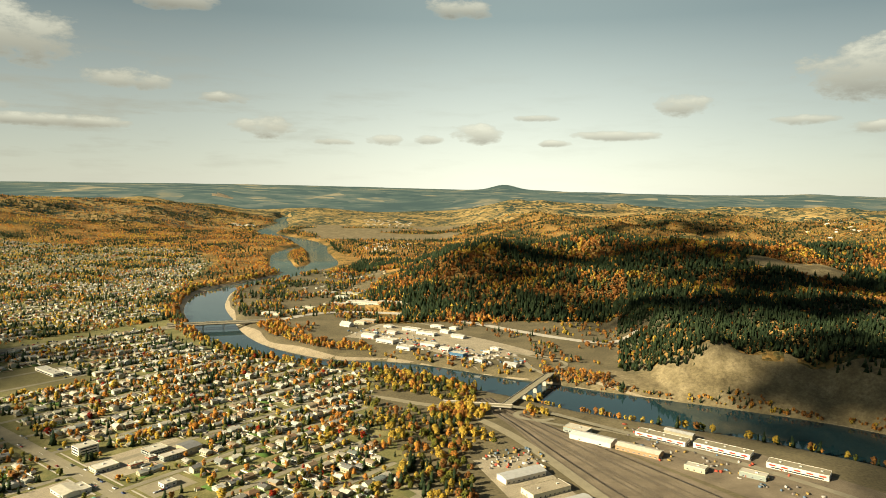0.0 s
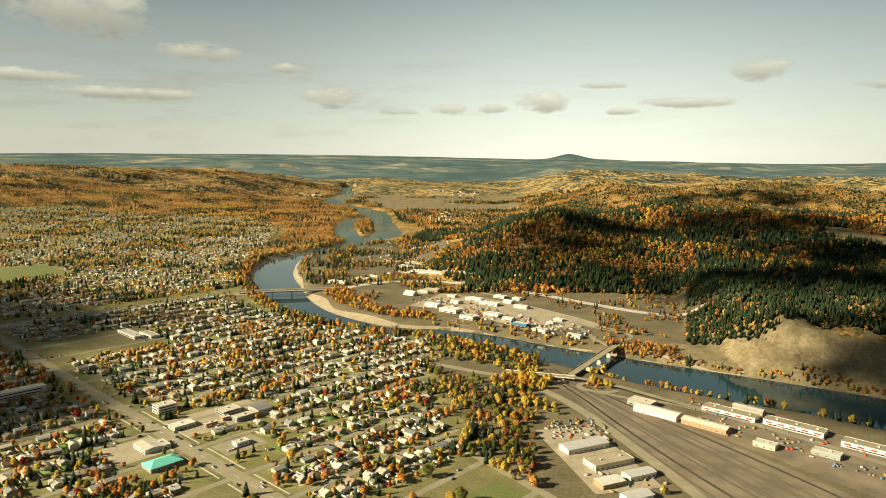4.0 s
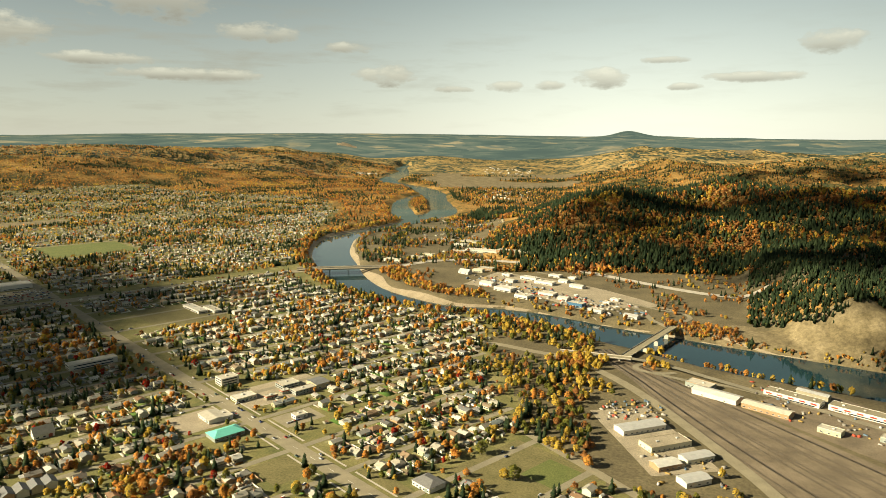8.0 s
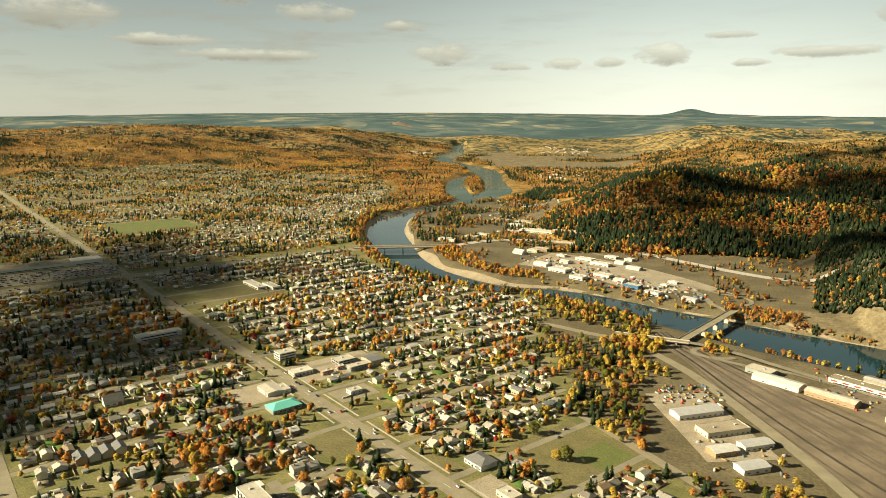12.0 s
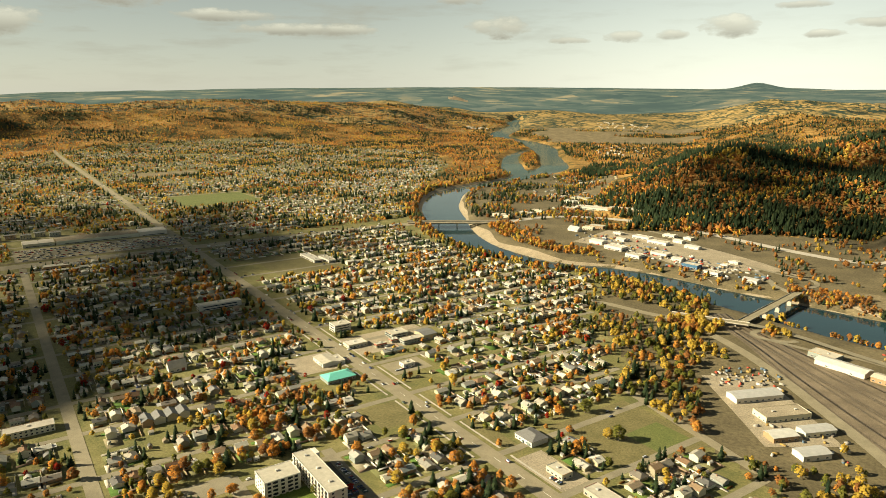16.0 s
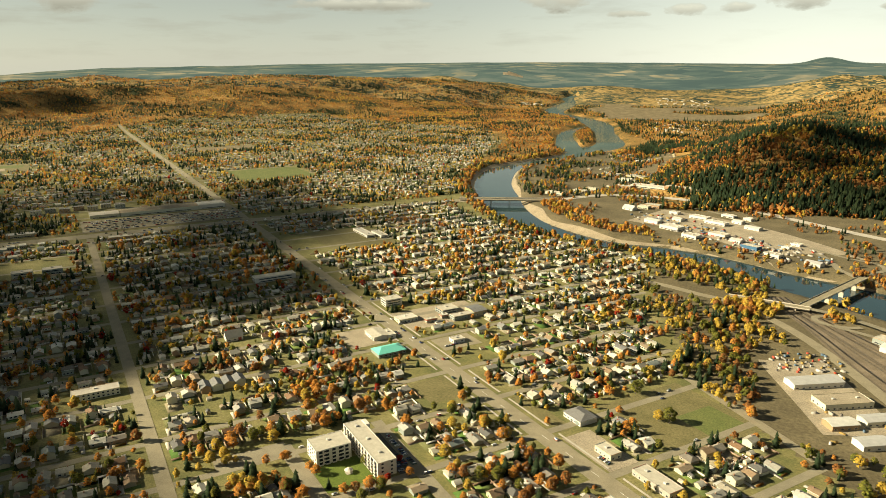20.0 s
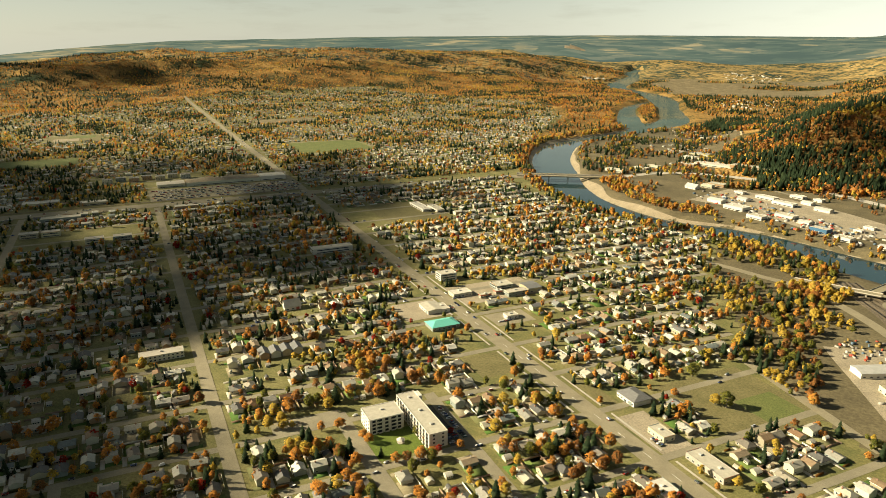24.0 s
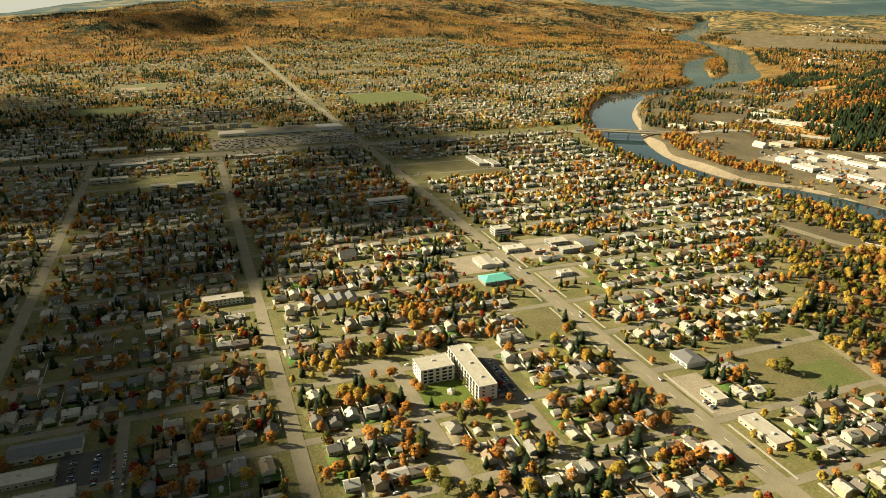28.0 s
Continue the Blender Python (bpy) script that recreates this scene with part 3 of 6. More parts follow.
# ---- streets ----
CROSS = [190, 262, 332, 406, 478, 548, 634, 707, 782, 857, 930, 1003, 1076, 1150, 1223, 1296] + [1446 + 76 * k for k in range(36)]
AVENUES = [-590, -378, -170, 42, 320]


def east_edge(along):
    """Where the town ends towards the rail yard and the river, across the grid."""
    return float(np.interp(along, *EDGE))


for along in CROSS[:36:1] + CROSS[36::3]:
    b1 = east_edge(along)
    drape("street", straight(*grid(along, -760), *grid(along, b1 + (12 if along < 450 else -10)), 40), 7.6, M_STREET, 0.15, "pale dusty residential street between rows of houses")
for across in AVENUES:
    w = 17 if across == 320 else 11
    drape("avenue", straight(*grid(120, across), *grid(3880 if across == 320 else 1330, across), 40), w, M_ROAD, 0.25, "wide straight asphalt avenue through the town")
drape("avenue", straight(*grid(270, 478), *grid(450, 514), 20), 10, M_ROAD, 0.25, "asphalt street along the wooded edge of town")
drape("lane", straight(*grid(336, 136), *grid(492, 132), 20), 12, M_STREET, 0.2, "short side street beside the apartment blocks")
drape("lane", straight(*grid(340, -70), *grid(476, -70), 20), 8, M_STREET, 0.2, "shaded side street with parked cars")
drape("lane", straight(*grid(326, 208), *grid(492, 212), 20), 10, M_STREET, 0.2, "short side street beside the parking lot")
HIGHWAY = curve([(*grid(1352, -700), 0), (*grid(1355, -330), 0), (*grid(1352, 0), 0), (*grid(1345, 300), 0), (*grid(1335, 560), 0), (*grid(1318, 800), 0)], 30)
drape("highway", HIGHWAY, 34, M_ROAD, 0.3, "broad divided highway across the town")
NORTH_ROAD = curve([(-373, 1515, 0), (-300, 1610, 0), (-227, 1639, 0), (-145, 1632, 0), (-36, 1594, 0), (42, 1547, 0), (158, 1446, 0), (230, 1386, 0), (289, 1350, 0), (350, 1340, 0), (385, 1346, 0)], 15)
drape("highway", NORTH_ROAD, 22, M_CONCRETE, 0.5, "pale highway along the foot of the wooded hills")
drape("road", curve([(150, 1128, 0), (140, 1190, 0), (108, 1273, 0), (61, 1364, 0), (-17, 1486, 0), (-92, 1545, 0)], 15), 10, M_STREET, 0.4, "pale road beside the industrial yards")
RAIL_ROAD = curve([(-180, 985, 0), (-90, 960, 0), (-30, 932, 0), (7, 917, 0), (50, 870, 0), (87, 811, 0), (118, 742, 0), (147, 668, 0), (172, 600, 0), (195, 520, 0)], 12)
drape("road", RAIL_ROAD, 13, M_ROAD, 0.45, "pale curving road beside the rail yard")

# ---- clouds ----
def vapour(name, thin, thick):
    m, nt, b = material(name, 1.0, 0.0, 0.0)
    b.inputs["Base Color"].default_value = (0.95, 0.95, 0.95, 1)
    clear, glow, soft, mix = (nt.nodes.new(k) for k in ("ShaderNodeBsdfTransparent", "ShaderNodeBsdfTranslucent", "ShaderNodeMixShader", "ShaderNodeMixShader"))
    glow.inputs[0].default_value = (0.95, 0.95, 0.95, 1)
    nt.links.new(b.outputs[0], soft.inputs[1])
    nt.links.new(glow.outputs[0], soft.inputs[2])
    soft.inputs[0].default_value = 0.5
    nt.links.new(ramp(nt, noise_node(nt, 0.02, 5.0, 0.75), [(0.36, (thin,) * 3), (0.66, (thick,) * 3)]), mix.inputs[0])
    nt.links.new(clear.outputs[0], mix.inputs[1])
    nt.links.new(soft.outputs[0], mix.inputs[2])
    nt.links.new(mix.outputs[0], nt.nodes["Material Output"].inputs[0])
    return m


M_CLOUD = vapour("cloud_vapour", 0.09, 0.28)
rng = np.random.default_rng(7)


def puff():
    bm = bmesh.new()
    bmesh.ops.create_icosphere(bm, subdivisions=2, radius=1.0)
    v = np.array([q.co[:] for q in bm.verts])
    f = np.array([[q.index for q in p.verts] for p in bm.faces])
    bm.free()
    return v, f


PUFF = puff()


def cloud(x, y, z, wide, deep, high, n, label, turn=0.0):
    """A flat-bottomed heap of ragged puffs."""
    verts, faces = [], []
    c, s = math.cos(turn), math.sin(turn)
    for k in range(n):
        while True:
            u, v = rng.uniform(-1, 1, 2)
            if u * u + v * v < 1:
                break
        edge = 1 - math.hypot(u, v)
        r = 0.07 + 0.2 * edge * rng.random() + 0.06 * rng.random()
        p = PUFF[0] * (1 + 0.25 * rng.normal(size=len(PUFF[0])))[:, None] * (r * wide, r * max(deep, 0.5 * wide), r * high * 2.0)
        p[:, 2] = np.maximum(p[:, 2], -0.35 * r * high * 2.0) + high * (0.15 + 0.6 * edge * rng.random())
        p[:, 0] += u * wide * 0.5
        p[:, 1] += v * deep * 0.5
        verts.append(np.stack([x + c * p[:, 0] - s * p[:, 1], y + s * p[:, 0] + c * p[:, 1], z + p[:, 2]], 1))
        faces.append(PUFF[1] + k * len(PUFF[0]))
    me = mesh_of("cloud", np.vstack(verts), np.vstack(faces), [M_CLOUD], None, True)
    return tagged(new("cloud", me), label, "cloud", "clouds in the sky")


def shading_cloud(x, y, wide, deep, n, turn=0.0):
    """A cloud overhead, on the line from a place on the ground to the sun."""
    z = 1300.0
    k = z / sd.z
    cloud(x + sd.x * k, y + sd.y * k, z, wide, deep, 160.0, n, "broad grey fair-weather cloud over the valley", turn)


shading_cloud(*grid(1500, 60), 1040, 940, 33, TURN)
shading_cloud(*grid(1600, -560), 1400, 880, 44, TURN)
shading_cloud(*grid(960, -230), 560, 600, 28, TURN)
shading_cloud(*grid(985, 110), 330, 360, 20, TURN)
shading_cloud(*grid(530, -330), 700, 580, 50, TURN)
shading_cloud(-3330, 2480, 900, 520, 26, 0.9)
shading_cloud(640, 1890, 1160, 720, 38, 0.12)
shading_cloud(600, 1420, 720, 330, 26, 0.1)
shading_cloud(1140, 1580, 900, 500, 30, 0.25)
shading_cloud(560, 800, 480, 460, 30, 0.6)
shading_cloud(620, 1010, 500, 280, 26, 0.2)
shading_cloud(1290, 3640, 820, 330, 34, 0.2)

# ---- clearings of the town, along and across the grid ----
CLEAR = [(408, 500, 138, 215), (600, 640, 252, 312), (645, 700, 252, 312), (662, 728, 325, 445), (590, 630, 335, 388), (330, 425, 396, 490), (390, 432, 338, 380), (334, 400, 330, 358),
         (288, 330, 340, 358), (384, 478, -158, -64), (644, 682, -16, 32), (494, 542, 266, 306), (1035, 1195, 335, 505), (1380, 1575, 30, 332), (1840, 2045, 430, 640), (918, 952, 220, 288),
         (1108, 1212, -172, 8), (726, 750, 135, 166), (610, 642, 90, 138), (738, 778, 334, 376), (1880, 2010, -290, -105), (2340, 2500, -215, -55), (1575, 1660, -60, 150), (2590, 2710, 448, 680), (3360, 3440, 616, 925)]


def cleared(x, y, margin=0.0):
    al, ac = ungrid(np.asarray(x, float), np.asarray(y, float))
    out = np.zeros(al.shape, bool)
    for a0, a1, b0, b1 in CLEAR:
        out |= (al > a0 - margin) & (al < a1 + margin) & (ac > b0 - margin) & (ac < b1 + margin)
    return out


def sheet(name, a0, a1, b0, b1, mat, label, lift=0.1, category="ground"):
    """A rectangle of ground cover on the grid."""
    c = [grid(a, b) for a, b in ((a0, b0), (a0, b1), (a1, b1), (a1, b0))]
    z = [float(height(*p)) + lift for p in c]
    return setting(name, mesh_of(name, [(*p, q) for p, q in zip(c, z)], [(0, 1, 2, 3)], [mat]), label, category)


sheet("lawn", 414, 450, 140, 181, M_GREEN, "green watered lawn behind the apartment blocks")
sheet("parking_lot", 410, 472, 195, 213, M_ASPHALT, "dark asphalt parking lot beside the apartments", 0.12, "parking lot")
sheet("parking_lot", 476, 498, 78, 134, M_STREET, "pale paved yard by the apartment street", 0.12, "parking lot")
sheet("parking_lot", 402, 446, -107, -76, M_ASPHALT, "shaded asphalt parking lot with rows of cars", 0.12, "parking lot")
sheet("parking_lot", 664, 726, 334, 440, M_YARD, "pale paved forecourt of the corner shops", 0.12, "parking lot")
sheet("parking_lot", 594, 628, 338, 384, M_ROAD, "small asphalt lot with a white kerb", 0.12, "parking lot")
sheet("parking_lot", 646, 698, 254, 308, M_YARD, "bare gravel lot beside a white canopy", 0.12, "parking lot")
sheet("parking_lot", 336, 392, 331, 360, M_YARD, "gravel lot in front of a small store", 0.12, "parking lot")
sheet("sports_field", 328, 372, 438, 480, M_PITCH, "mown green bowling field beside a park", 0.14, "field")
sheet("park", 320, 420, 394, 490, M_PARK, "dry brown park grass with a few trees", 0.08, "field")
sheet("school_field", 1040, 1185, 385, 500, M_PARK, "dry brown school playing field", 0.1, "field")
sheet("parking_lot", 1385, 1495, 34, 330, M_ROAD, "long mall parking lot full of cars", 0.12, "parking lot")
sheet("sports_field", 1850, 2040, 436, 636, M_PITCH, "green playing field among far houses", 0.4, "field")
sheet("sports_field", 1885, 2005, -285, -110, M_PITCH, "shaded green playing field", 0.4, "field")
sheet("sports_field", 2345, 2495, -210, -60, M_PARK, "dry sports ground beside a school", 0.6, "field")
sheet("ball_diamond", 2360, 2420, -190, -120, M_GRAVEL, "pale sandy ball diamond on the sports ground", 0.8, "field")
sheet("sports_field", 2425, 2485, -150, -75, M_PITCH, "small green pitch on the sports ground", 0.8, "field")
sheet("sports_field", 2595, 2705, 452, 676, M_BLUFF, "dry tan field among far houses", 0.6, "field")
sheet("vacant_lot", 496, 541, 268, 305, M_PARK, "dry grass corner lot by the avenue", 0.1, "field")
sheet("verge", 1378, 1386, -330, 320, M_GRASS, "dry grass strip along the highway", 0.35, "field")
sheet("verge", 400, 472, 336, 350, M_PARK, "dry grass strip along the avenue", 0.1, "field")
# pale kerbs along the wide avenue
for a0, a1 in ((262, 325), (340, 399), (413, 471), (485, 541), (556, 626), (642, 700), (714, 775)):
    for b in (306.5, 333.5):
        if b > 320 or a0 > 400:
            o = sheet("kerb", a0, a1, b - 1.0, b + 1.0, M_CONCRETE, "pale concrete kerb along the avenue", 0.42, "kerb")
for k in range(18):
    a0 = 275 + 30 * k
    sheet("lane_mark", a0, a0 + 9, 319.85, 320.15, M_TRIM, "faded white line on the avenue", 0.32, "road marking")


# ---- woods and gardens ----
def clumps(n, seed, low=0.2):
    """A ragged crown of n leaf clumps in several lobes, in a unit-high tree: verts and triangles."""
    g = np.random.default_rng(seed)
    swell = g.uniform(0, 6.28, 4)
    verts, tris = [], []
    shard = np.array([(0, 0, 1.0), (0.94, 0, -0.33), (-0.47, 0.82, -0.33), (-0.47, -0.82, -0.33)])
    size = 0.78 / n**0.5 if n > 12 else 0.24
    for k in range(n):
        if n > 12:
            u = g.normal(size=3)
            u *= (0.7 + 0.35 * g.random()) / np.linalg.norm(u)
            a = math.atan2(u[1], u[0])
            r = 0.24 * (1 + 0.2 * math.sin(3 * a + swell[0] + 4 * u[2]) + 0.14 * math.sin(2 * a + swell[1] - 5 * u[2])) * (1.08 - 0.25 * u[2])
            c = np.array((r * u[0], r * u[1], 0.58 + 0.36 * u[2] + 0.04 * math.sin(2 * a + swell[2])))
        else:
            c = np.array((0.15 * g.normal(), 0.15 * g.normal(), 0.28 + 0.55 * k / n))
        v = shard * (size * (0.7 + 0.6 * g.random(4)))[:, None]
        if n > 12:
            m = np.array(Euler(g.uniform(0, 6.28, 3)).to_matrix())
        else:
            m = np.array(Euler((0.5 * g.normal(), 0.5 * g.normal(), 6.28 * g.random())).to_matrix())
        tris.append(np.array([(0, 1, 2), (0, 2, 3), (0, 3, 1), (1, 3, 2)])[: 4 if n > 12 else 3] + 4 * k)
        verts.append(v @ m.T + c)
    return np.vstack(verts), np.vstack(tris)


def rounded(v, middle=0.52):
    """Normals that turn with the crown as a whole, so that it shades as one soft mass."""
    d = v - (0, 0, middle)
    d[:, 2] = 0.8 * d[:, 2] + 0.16
    return d / np.maximum(np.linalg.norm(d, axis=1), 1e-6)[:, None]


def spire(tiers, arms, seed):
    """A spruce of ragged drooping tiers, unit high."""
    g = np.random.default_rng(seed)
    verts, tris, n = [], [], 0
    for k in range(tiers):
        z0, z1 = 0.05 + 0.85 * k / tiers, 0.05 + 0.85 * (k + 1.9) / tiers
        r = 0.23 * (1 - k / tiers) ** 0.8 + 0.03
        ring = []
        for m in range(arms * 2):
            a = math.pi * (m + 0.5 * k + 0.4 * g.random()) / arms
            q = r * (1.0 if m % 2 else 0.6) * (0.7 + 0.55 * g.random())
            ring.append((q * math.cos(a), q * math.sin(a), z0 - 0.03 * g.random() * (m % 2)))
        verts += [(0.01 * g.normal(), 0.01 * g.normal(), min(z1, 1.0))] + ring
        tris += [(n, n + 1 + m, n + 1 + (m + 1) % (arms * 2)) for m in range(arms * 2)]
        n += 1 + arms * 2
    return np.array(verts), np.array(tris)


def strew(templates, places):
    """Joins one template for each place. places: rows of x, y, z, high, wide, turn, template, slot."""
    verts, tris, slots, normals, n = [], [], [], [], 0
    for k, (tv, tf) in enumerate(templates):
        some = places[places[:, 6] == k]
        if not len(some):
            continue
        c, s = np.cos(some[:, 5])[:, None], np.sin(some[:, 5])[:, None]
        x, y, z = tv.T
        w = some[:, 4][:, None]
        v = np.stack([some[:, 0][:, None] + w * (c * x - s * y), some[:, 1][:, None] + w * (s * x + c * y), some[:, 2][:, None] + some[:, 3][:, None] * z], -1)
        verts.append(v.reshape(-1, 3))
        nx, ny, nz = rounded(tv).T
        normals.append(np.stack([c * nx - s * ny, s * nx + c * ny, nz + 0 * c], -1).reshape(-1, 3))
        tris.append((tf[None] + (np.arange(len(some)) * len(tv))[:, None, None]).reshape(-1, tf.shape[1]) + n)
        slots.append(np.repeat(some[:, 7], len(tf)))
        n += len(some) * len(tv)
    return np.vstack(verts), np.vstack(tris), np.concatenate(slots), np.vstack(normals)


FAR_TREES = [clumps(3, 1), clumps(4, 2), clumps(4, 3), spire(2, 3, 4), spire(3, 2, 5)]
LOW_TREES = [clumps(26, 21), clumps(28, 22), clumps(30, 23), spire(5, 4, 24), spire(6, 4, 25)]
MID_TREES = [clumps(56, 11), clumps(60, 12), clumps(64, 13), spire(7, 5, 14), spire(8, 5, 15)]


def trees(name, xy, kinds, high, templates, label):
    """One joined stand. kinds: foliage slot of each; spruce slots take the spire templates."""
    n = len(xy)
    spruce = kinds == 4
    z = height(xy[:, 0], xy[:, 1])
    h = high * rng.uniform(0.5, 1.2, n) * np.where(rng.random(n) < 0.12, 1.35, 1.0) * np.where(spruce, 1.45, 1.0)
    w = h * np.where(spruce, rng.uniform(0.85, 1.2, n), rng.uniform(0.9, 1.3, n))
    t = np.where(spruce, rng.integers(3, 5, n), rng.integers(0, 3, n))
    px, py, pz = squeeze(xy[:, 0], xy[:, 1], z)
    k = np.hypot(px, py) / np.maximum(np.hypot(xy[:, 0], xy[:, 1]), 1)
    pl = np.stack([px, py, pz - 0.3, h * k, w * k, rng.random(n) * 6.28, t, kinds], 1)
    v, f, s, q = strew(templates, pl)
    me = mesh_of(name, v, f, FOLIAGE, s, True)
    soften(me, q)
    return tagged(new(name, me), label, "trees", kind="stuff")


def scatter(n, inside, x0, x1, y0, y1):
    p = rng.uniform((x0, y0), (x1, y1), (n, 2))
    return p[inside(p[:, 0], p[:, 1])]


def pick(xy, weights, size=160.0, sharp=4.2):
    """Foliage slots, drifting in patches over the ground."""
    n = len(xy)
    w = np.tile(np.array(weights, float), (n, 1))
    x = xy[:, 0] + 0.22 * size * waves(xy[:, 0], xy[:, 1], size * 0.6, 2)
    y = xy[:, 1] + 0.22 * size * waves(xy[:, 0], xy[:, 1], size * 0.6, 4)
    drift = waves(x, y, size, 9) + 0.6 * waves(x, y, size * 0.37, 8)
    warm = waves(x, y, size * 0.8, 5) + 0.5 * waves(x, y, size * 0.3, 3)
    w[:, 4] *= np.exp(sharp * drift)
    w[:, 3] *= np.exp(0.3 * sharp * drift)
    w[:, 2] *= np.exp(0.5 * sharp * warm)
    w[:, 1] *= np.exp(-0.5 * sharp * warm)
    c = np.cumsum(w / w.sum(1, keepdims=True), 1)
    return (rng.random((n, 1)) > c).sum(1).clip(0, 5)


def in_view(x, y, far):
    a = np.degrees(np.arctan2(-x, y))
    r = np.hypot(x, y)
    return (a > -38) & (a < 71) & (r < far) & (r > 120)


def on_street(x, y, margin=9.0):
    al, ac = ungrid(x, y)
    near = np.zeros(x.shape, bool)
    for c in CROSS:
        near |= np.abs(al - c) < margin
    for b in AVENUES:
        near |= (np.abs(ac - b) < margin + (8 if b == 320 else 2)) & ((al < 1400) | (b == 320))
    near |= (np.abs(ac - 134) < 8) & (al > 330) & (al < 495)
    near |= (np.abs(ac - 210) < 7) & (al > 320) & (al < 495)
    return near | ((al > 1320) & (al < 1386))




def town(x, y):
    al, ac = ungrid(x, y)
    return (al > 140) & (al < town_end(ac)) & (ac > -1500) & (ac < np.interp(al, *EDGE))


def hills(x, y):
    foot = 1500 - 0.05 * x + 40 * np.sin(x / 210)
    d, side = from_line(x, y, RIVER)
    return (side < 0) & (y > foot + 25) & (d > 25 + 75 * bump_hill(x, y, -400, 2760, 130, 420)) & ((x > -150 + 170 * waves(x, y, 420, 6)) | (y > 2450)) & ~clearing(x, y) & ~knoll(x, y) & in_view(x, y, 5600)


def stand(name, n, inside, area, weights, patch, high, templates, label, keep=None, sharp=4.2):
    p = scatter(n, inside, *area)
    if keep is not None:
        p = p[rng.random(len(p)) < keep(p)]
    return trees(name, p, pick(p, weights, patch, sharp), high, templates, label)


def thin(p):
    r = np.hypot(p[:, 0], p[:, 1])
    return np.clip(2400 / r, 0.25, 1) * np.where(waves(p[:, 0], p[:, 1], 700, 12) > 0.62, 0.25, 1)


def near_hills(x, y):
    return hills(x, y) & (np.hypot(x, y) < 2700)


def far_hills(x, y):
    return hills(x, y) & (np.hypot(x, y) >= 2650)


stand("hillside_woods", 125000, near_hills, (-400, 1700, 1420, 2700), (0.26, 0.12, 0.4, 0.16, 1.2, 0.0), 300, 12.5, FAR_TREES, "dark spruces with orange aspens and birches on the slopes", lambda p: 0.38 + 0 * p[:, 0], 4.0)
stand("hill_woods", 100000, far_hills, (-1200, 4200, 1400, 6400), (0.46, 0.16, 0.2, 0.16, 1.3, 0.0), 330, 10.5, FAR_TREES, "mixed dark spruce and orange aspen woods on the hills", thin, 4.0)


def up_west(x, y):
    return 0.83 * (-x) + 0.56 * y


def west(x, y):
    d, side = from_line(x, y, RIVER)
    d = np.minimum(d, from_line(x, y, CHANNEL)[0])
    al, ac = ungrid(x, y)
    return (side > 0) & (d > 20) & ~((x > -745) & (x < -450) & (y > 2600) & (y < 3550)) & ((al > town_end(ac)) | (ac > np.interp(al, *EDGE) + 20)) & in_view(x, y, 7500) & (np.hypot(x, y) > 1700) & (up_west(x, y) < 6000)


stand("western_woods", 125000, west, (-7000, 600, 900, 7000), (0.7, 0.14, 0.24, 0.06, 0.16, 0.0), 700, 10, FAR_TREES, "golden and orange autumn woods on the western hills",
      lambda p: np.clip(3600 / np.hypot(p[:, 0], p[:, 1]), 0.3, 1), 6.0)


def bluff_woods(x, y):
    d, side = from_line(x, y, RIVER)
    r, _ = from_line(x, y, np.column_stack([NORTH_ROAD[:, :2], np.full(len(NORTH_ROAD), 16.0)]))
    return (side < 0) & (x > 275 + 0.25 * (y - 1060)) & (d > 92 + 18 * np.sin(x / 34)) & ((r > 8) | (x > 500)) & (y < 1560) & in_view(x, y, 3000)


stand("bluff_woods", 20000, bluff_woods, (200, 1400, 800, 1580), (0.08, 0.0, 0.2, 0.06, 5.0, 0.0), 260, 9, FAR_TREES, "dark spruce woods on top of the clay bluff", None, 1.6)


def bluff_foot(x, y):
    d, side = from_line(x, y, RIVER)
    return (side < 0) & (d > 6) & (d < 20 + 40 * (x < 270) + 8 * np.sin(x / 30)) & (x > 165) & (x < 700) & (y < 1150)


stand("bluff_foot_trees", 8000, bluff_foot, (160, 700, 700, 1200), (0.4, 0.2, 0.35, 0.05, 0.04, 0.0), 100, 6.0, LOW_TREES, "low orange bushes and trees under the bluff")


def meadow(x, y):
    d, side = from_line(x, y, RIVER)
    return (side < 0) & (d > 45) & (y > 1150) & (y < 1560) & (x > -430) & (x < 480) & (waves(x, y, 150, 5) > np.where(x > 120, 0.0, 0.22)) & ~((x > -190) & (x < 165) & (y > 1150 - 0.9 * x) & (y < 1480 - 0.9 * x))


stand("meadow_trees", 2000, meadow, (-460, 480, 1150, 1620), (0.4, 0.2, 0.35, 0.05, 0.08, 0.0), 120, 8, LOW_TREES, "rust and orange thicket on the river meadow")


def spit(x, y):
    d, side = from_line(x, y, RIVER)
    return (side < 0) & (d > 34) & (d < 85) & (x > -390) & (x < -130) & (y < 1520) & (y > 1150)


stand("spit_trees", 1500, spit, (-420, -120, 1150, 1520), (0.6, 0.3, 0.1, 0.0, 0.0, 0.0), 90, 9, LOW_TREES, "golden row of trees behind the gravel bar")


def shore(x, y):
    d, side = from_line(x, y, RIVER)
    return (side < 0) & (d > 9) & (d < 30) & (x > -130) & (x < 175) & (y < 1300) & (np.abs(x - 165) > 12)


stand("shore_trees", 900, shore, (-140, 180, 1040, 1260), (0.3, 0.6, 0.1, 0.0, 0.02, 0.0), 90, 8, LOW_TREES, "golden bushes and trees along the river shore", lambda p: 0.6 + 0 * p[:, 0])


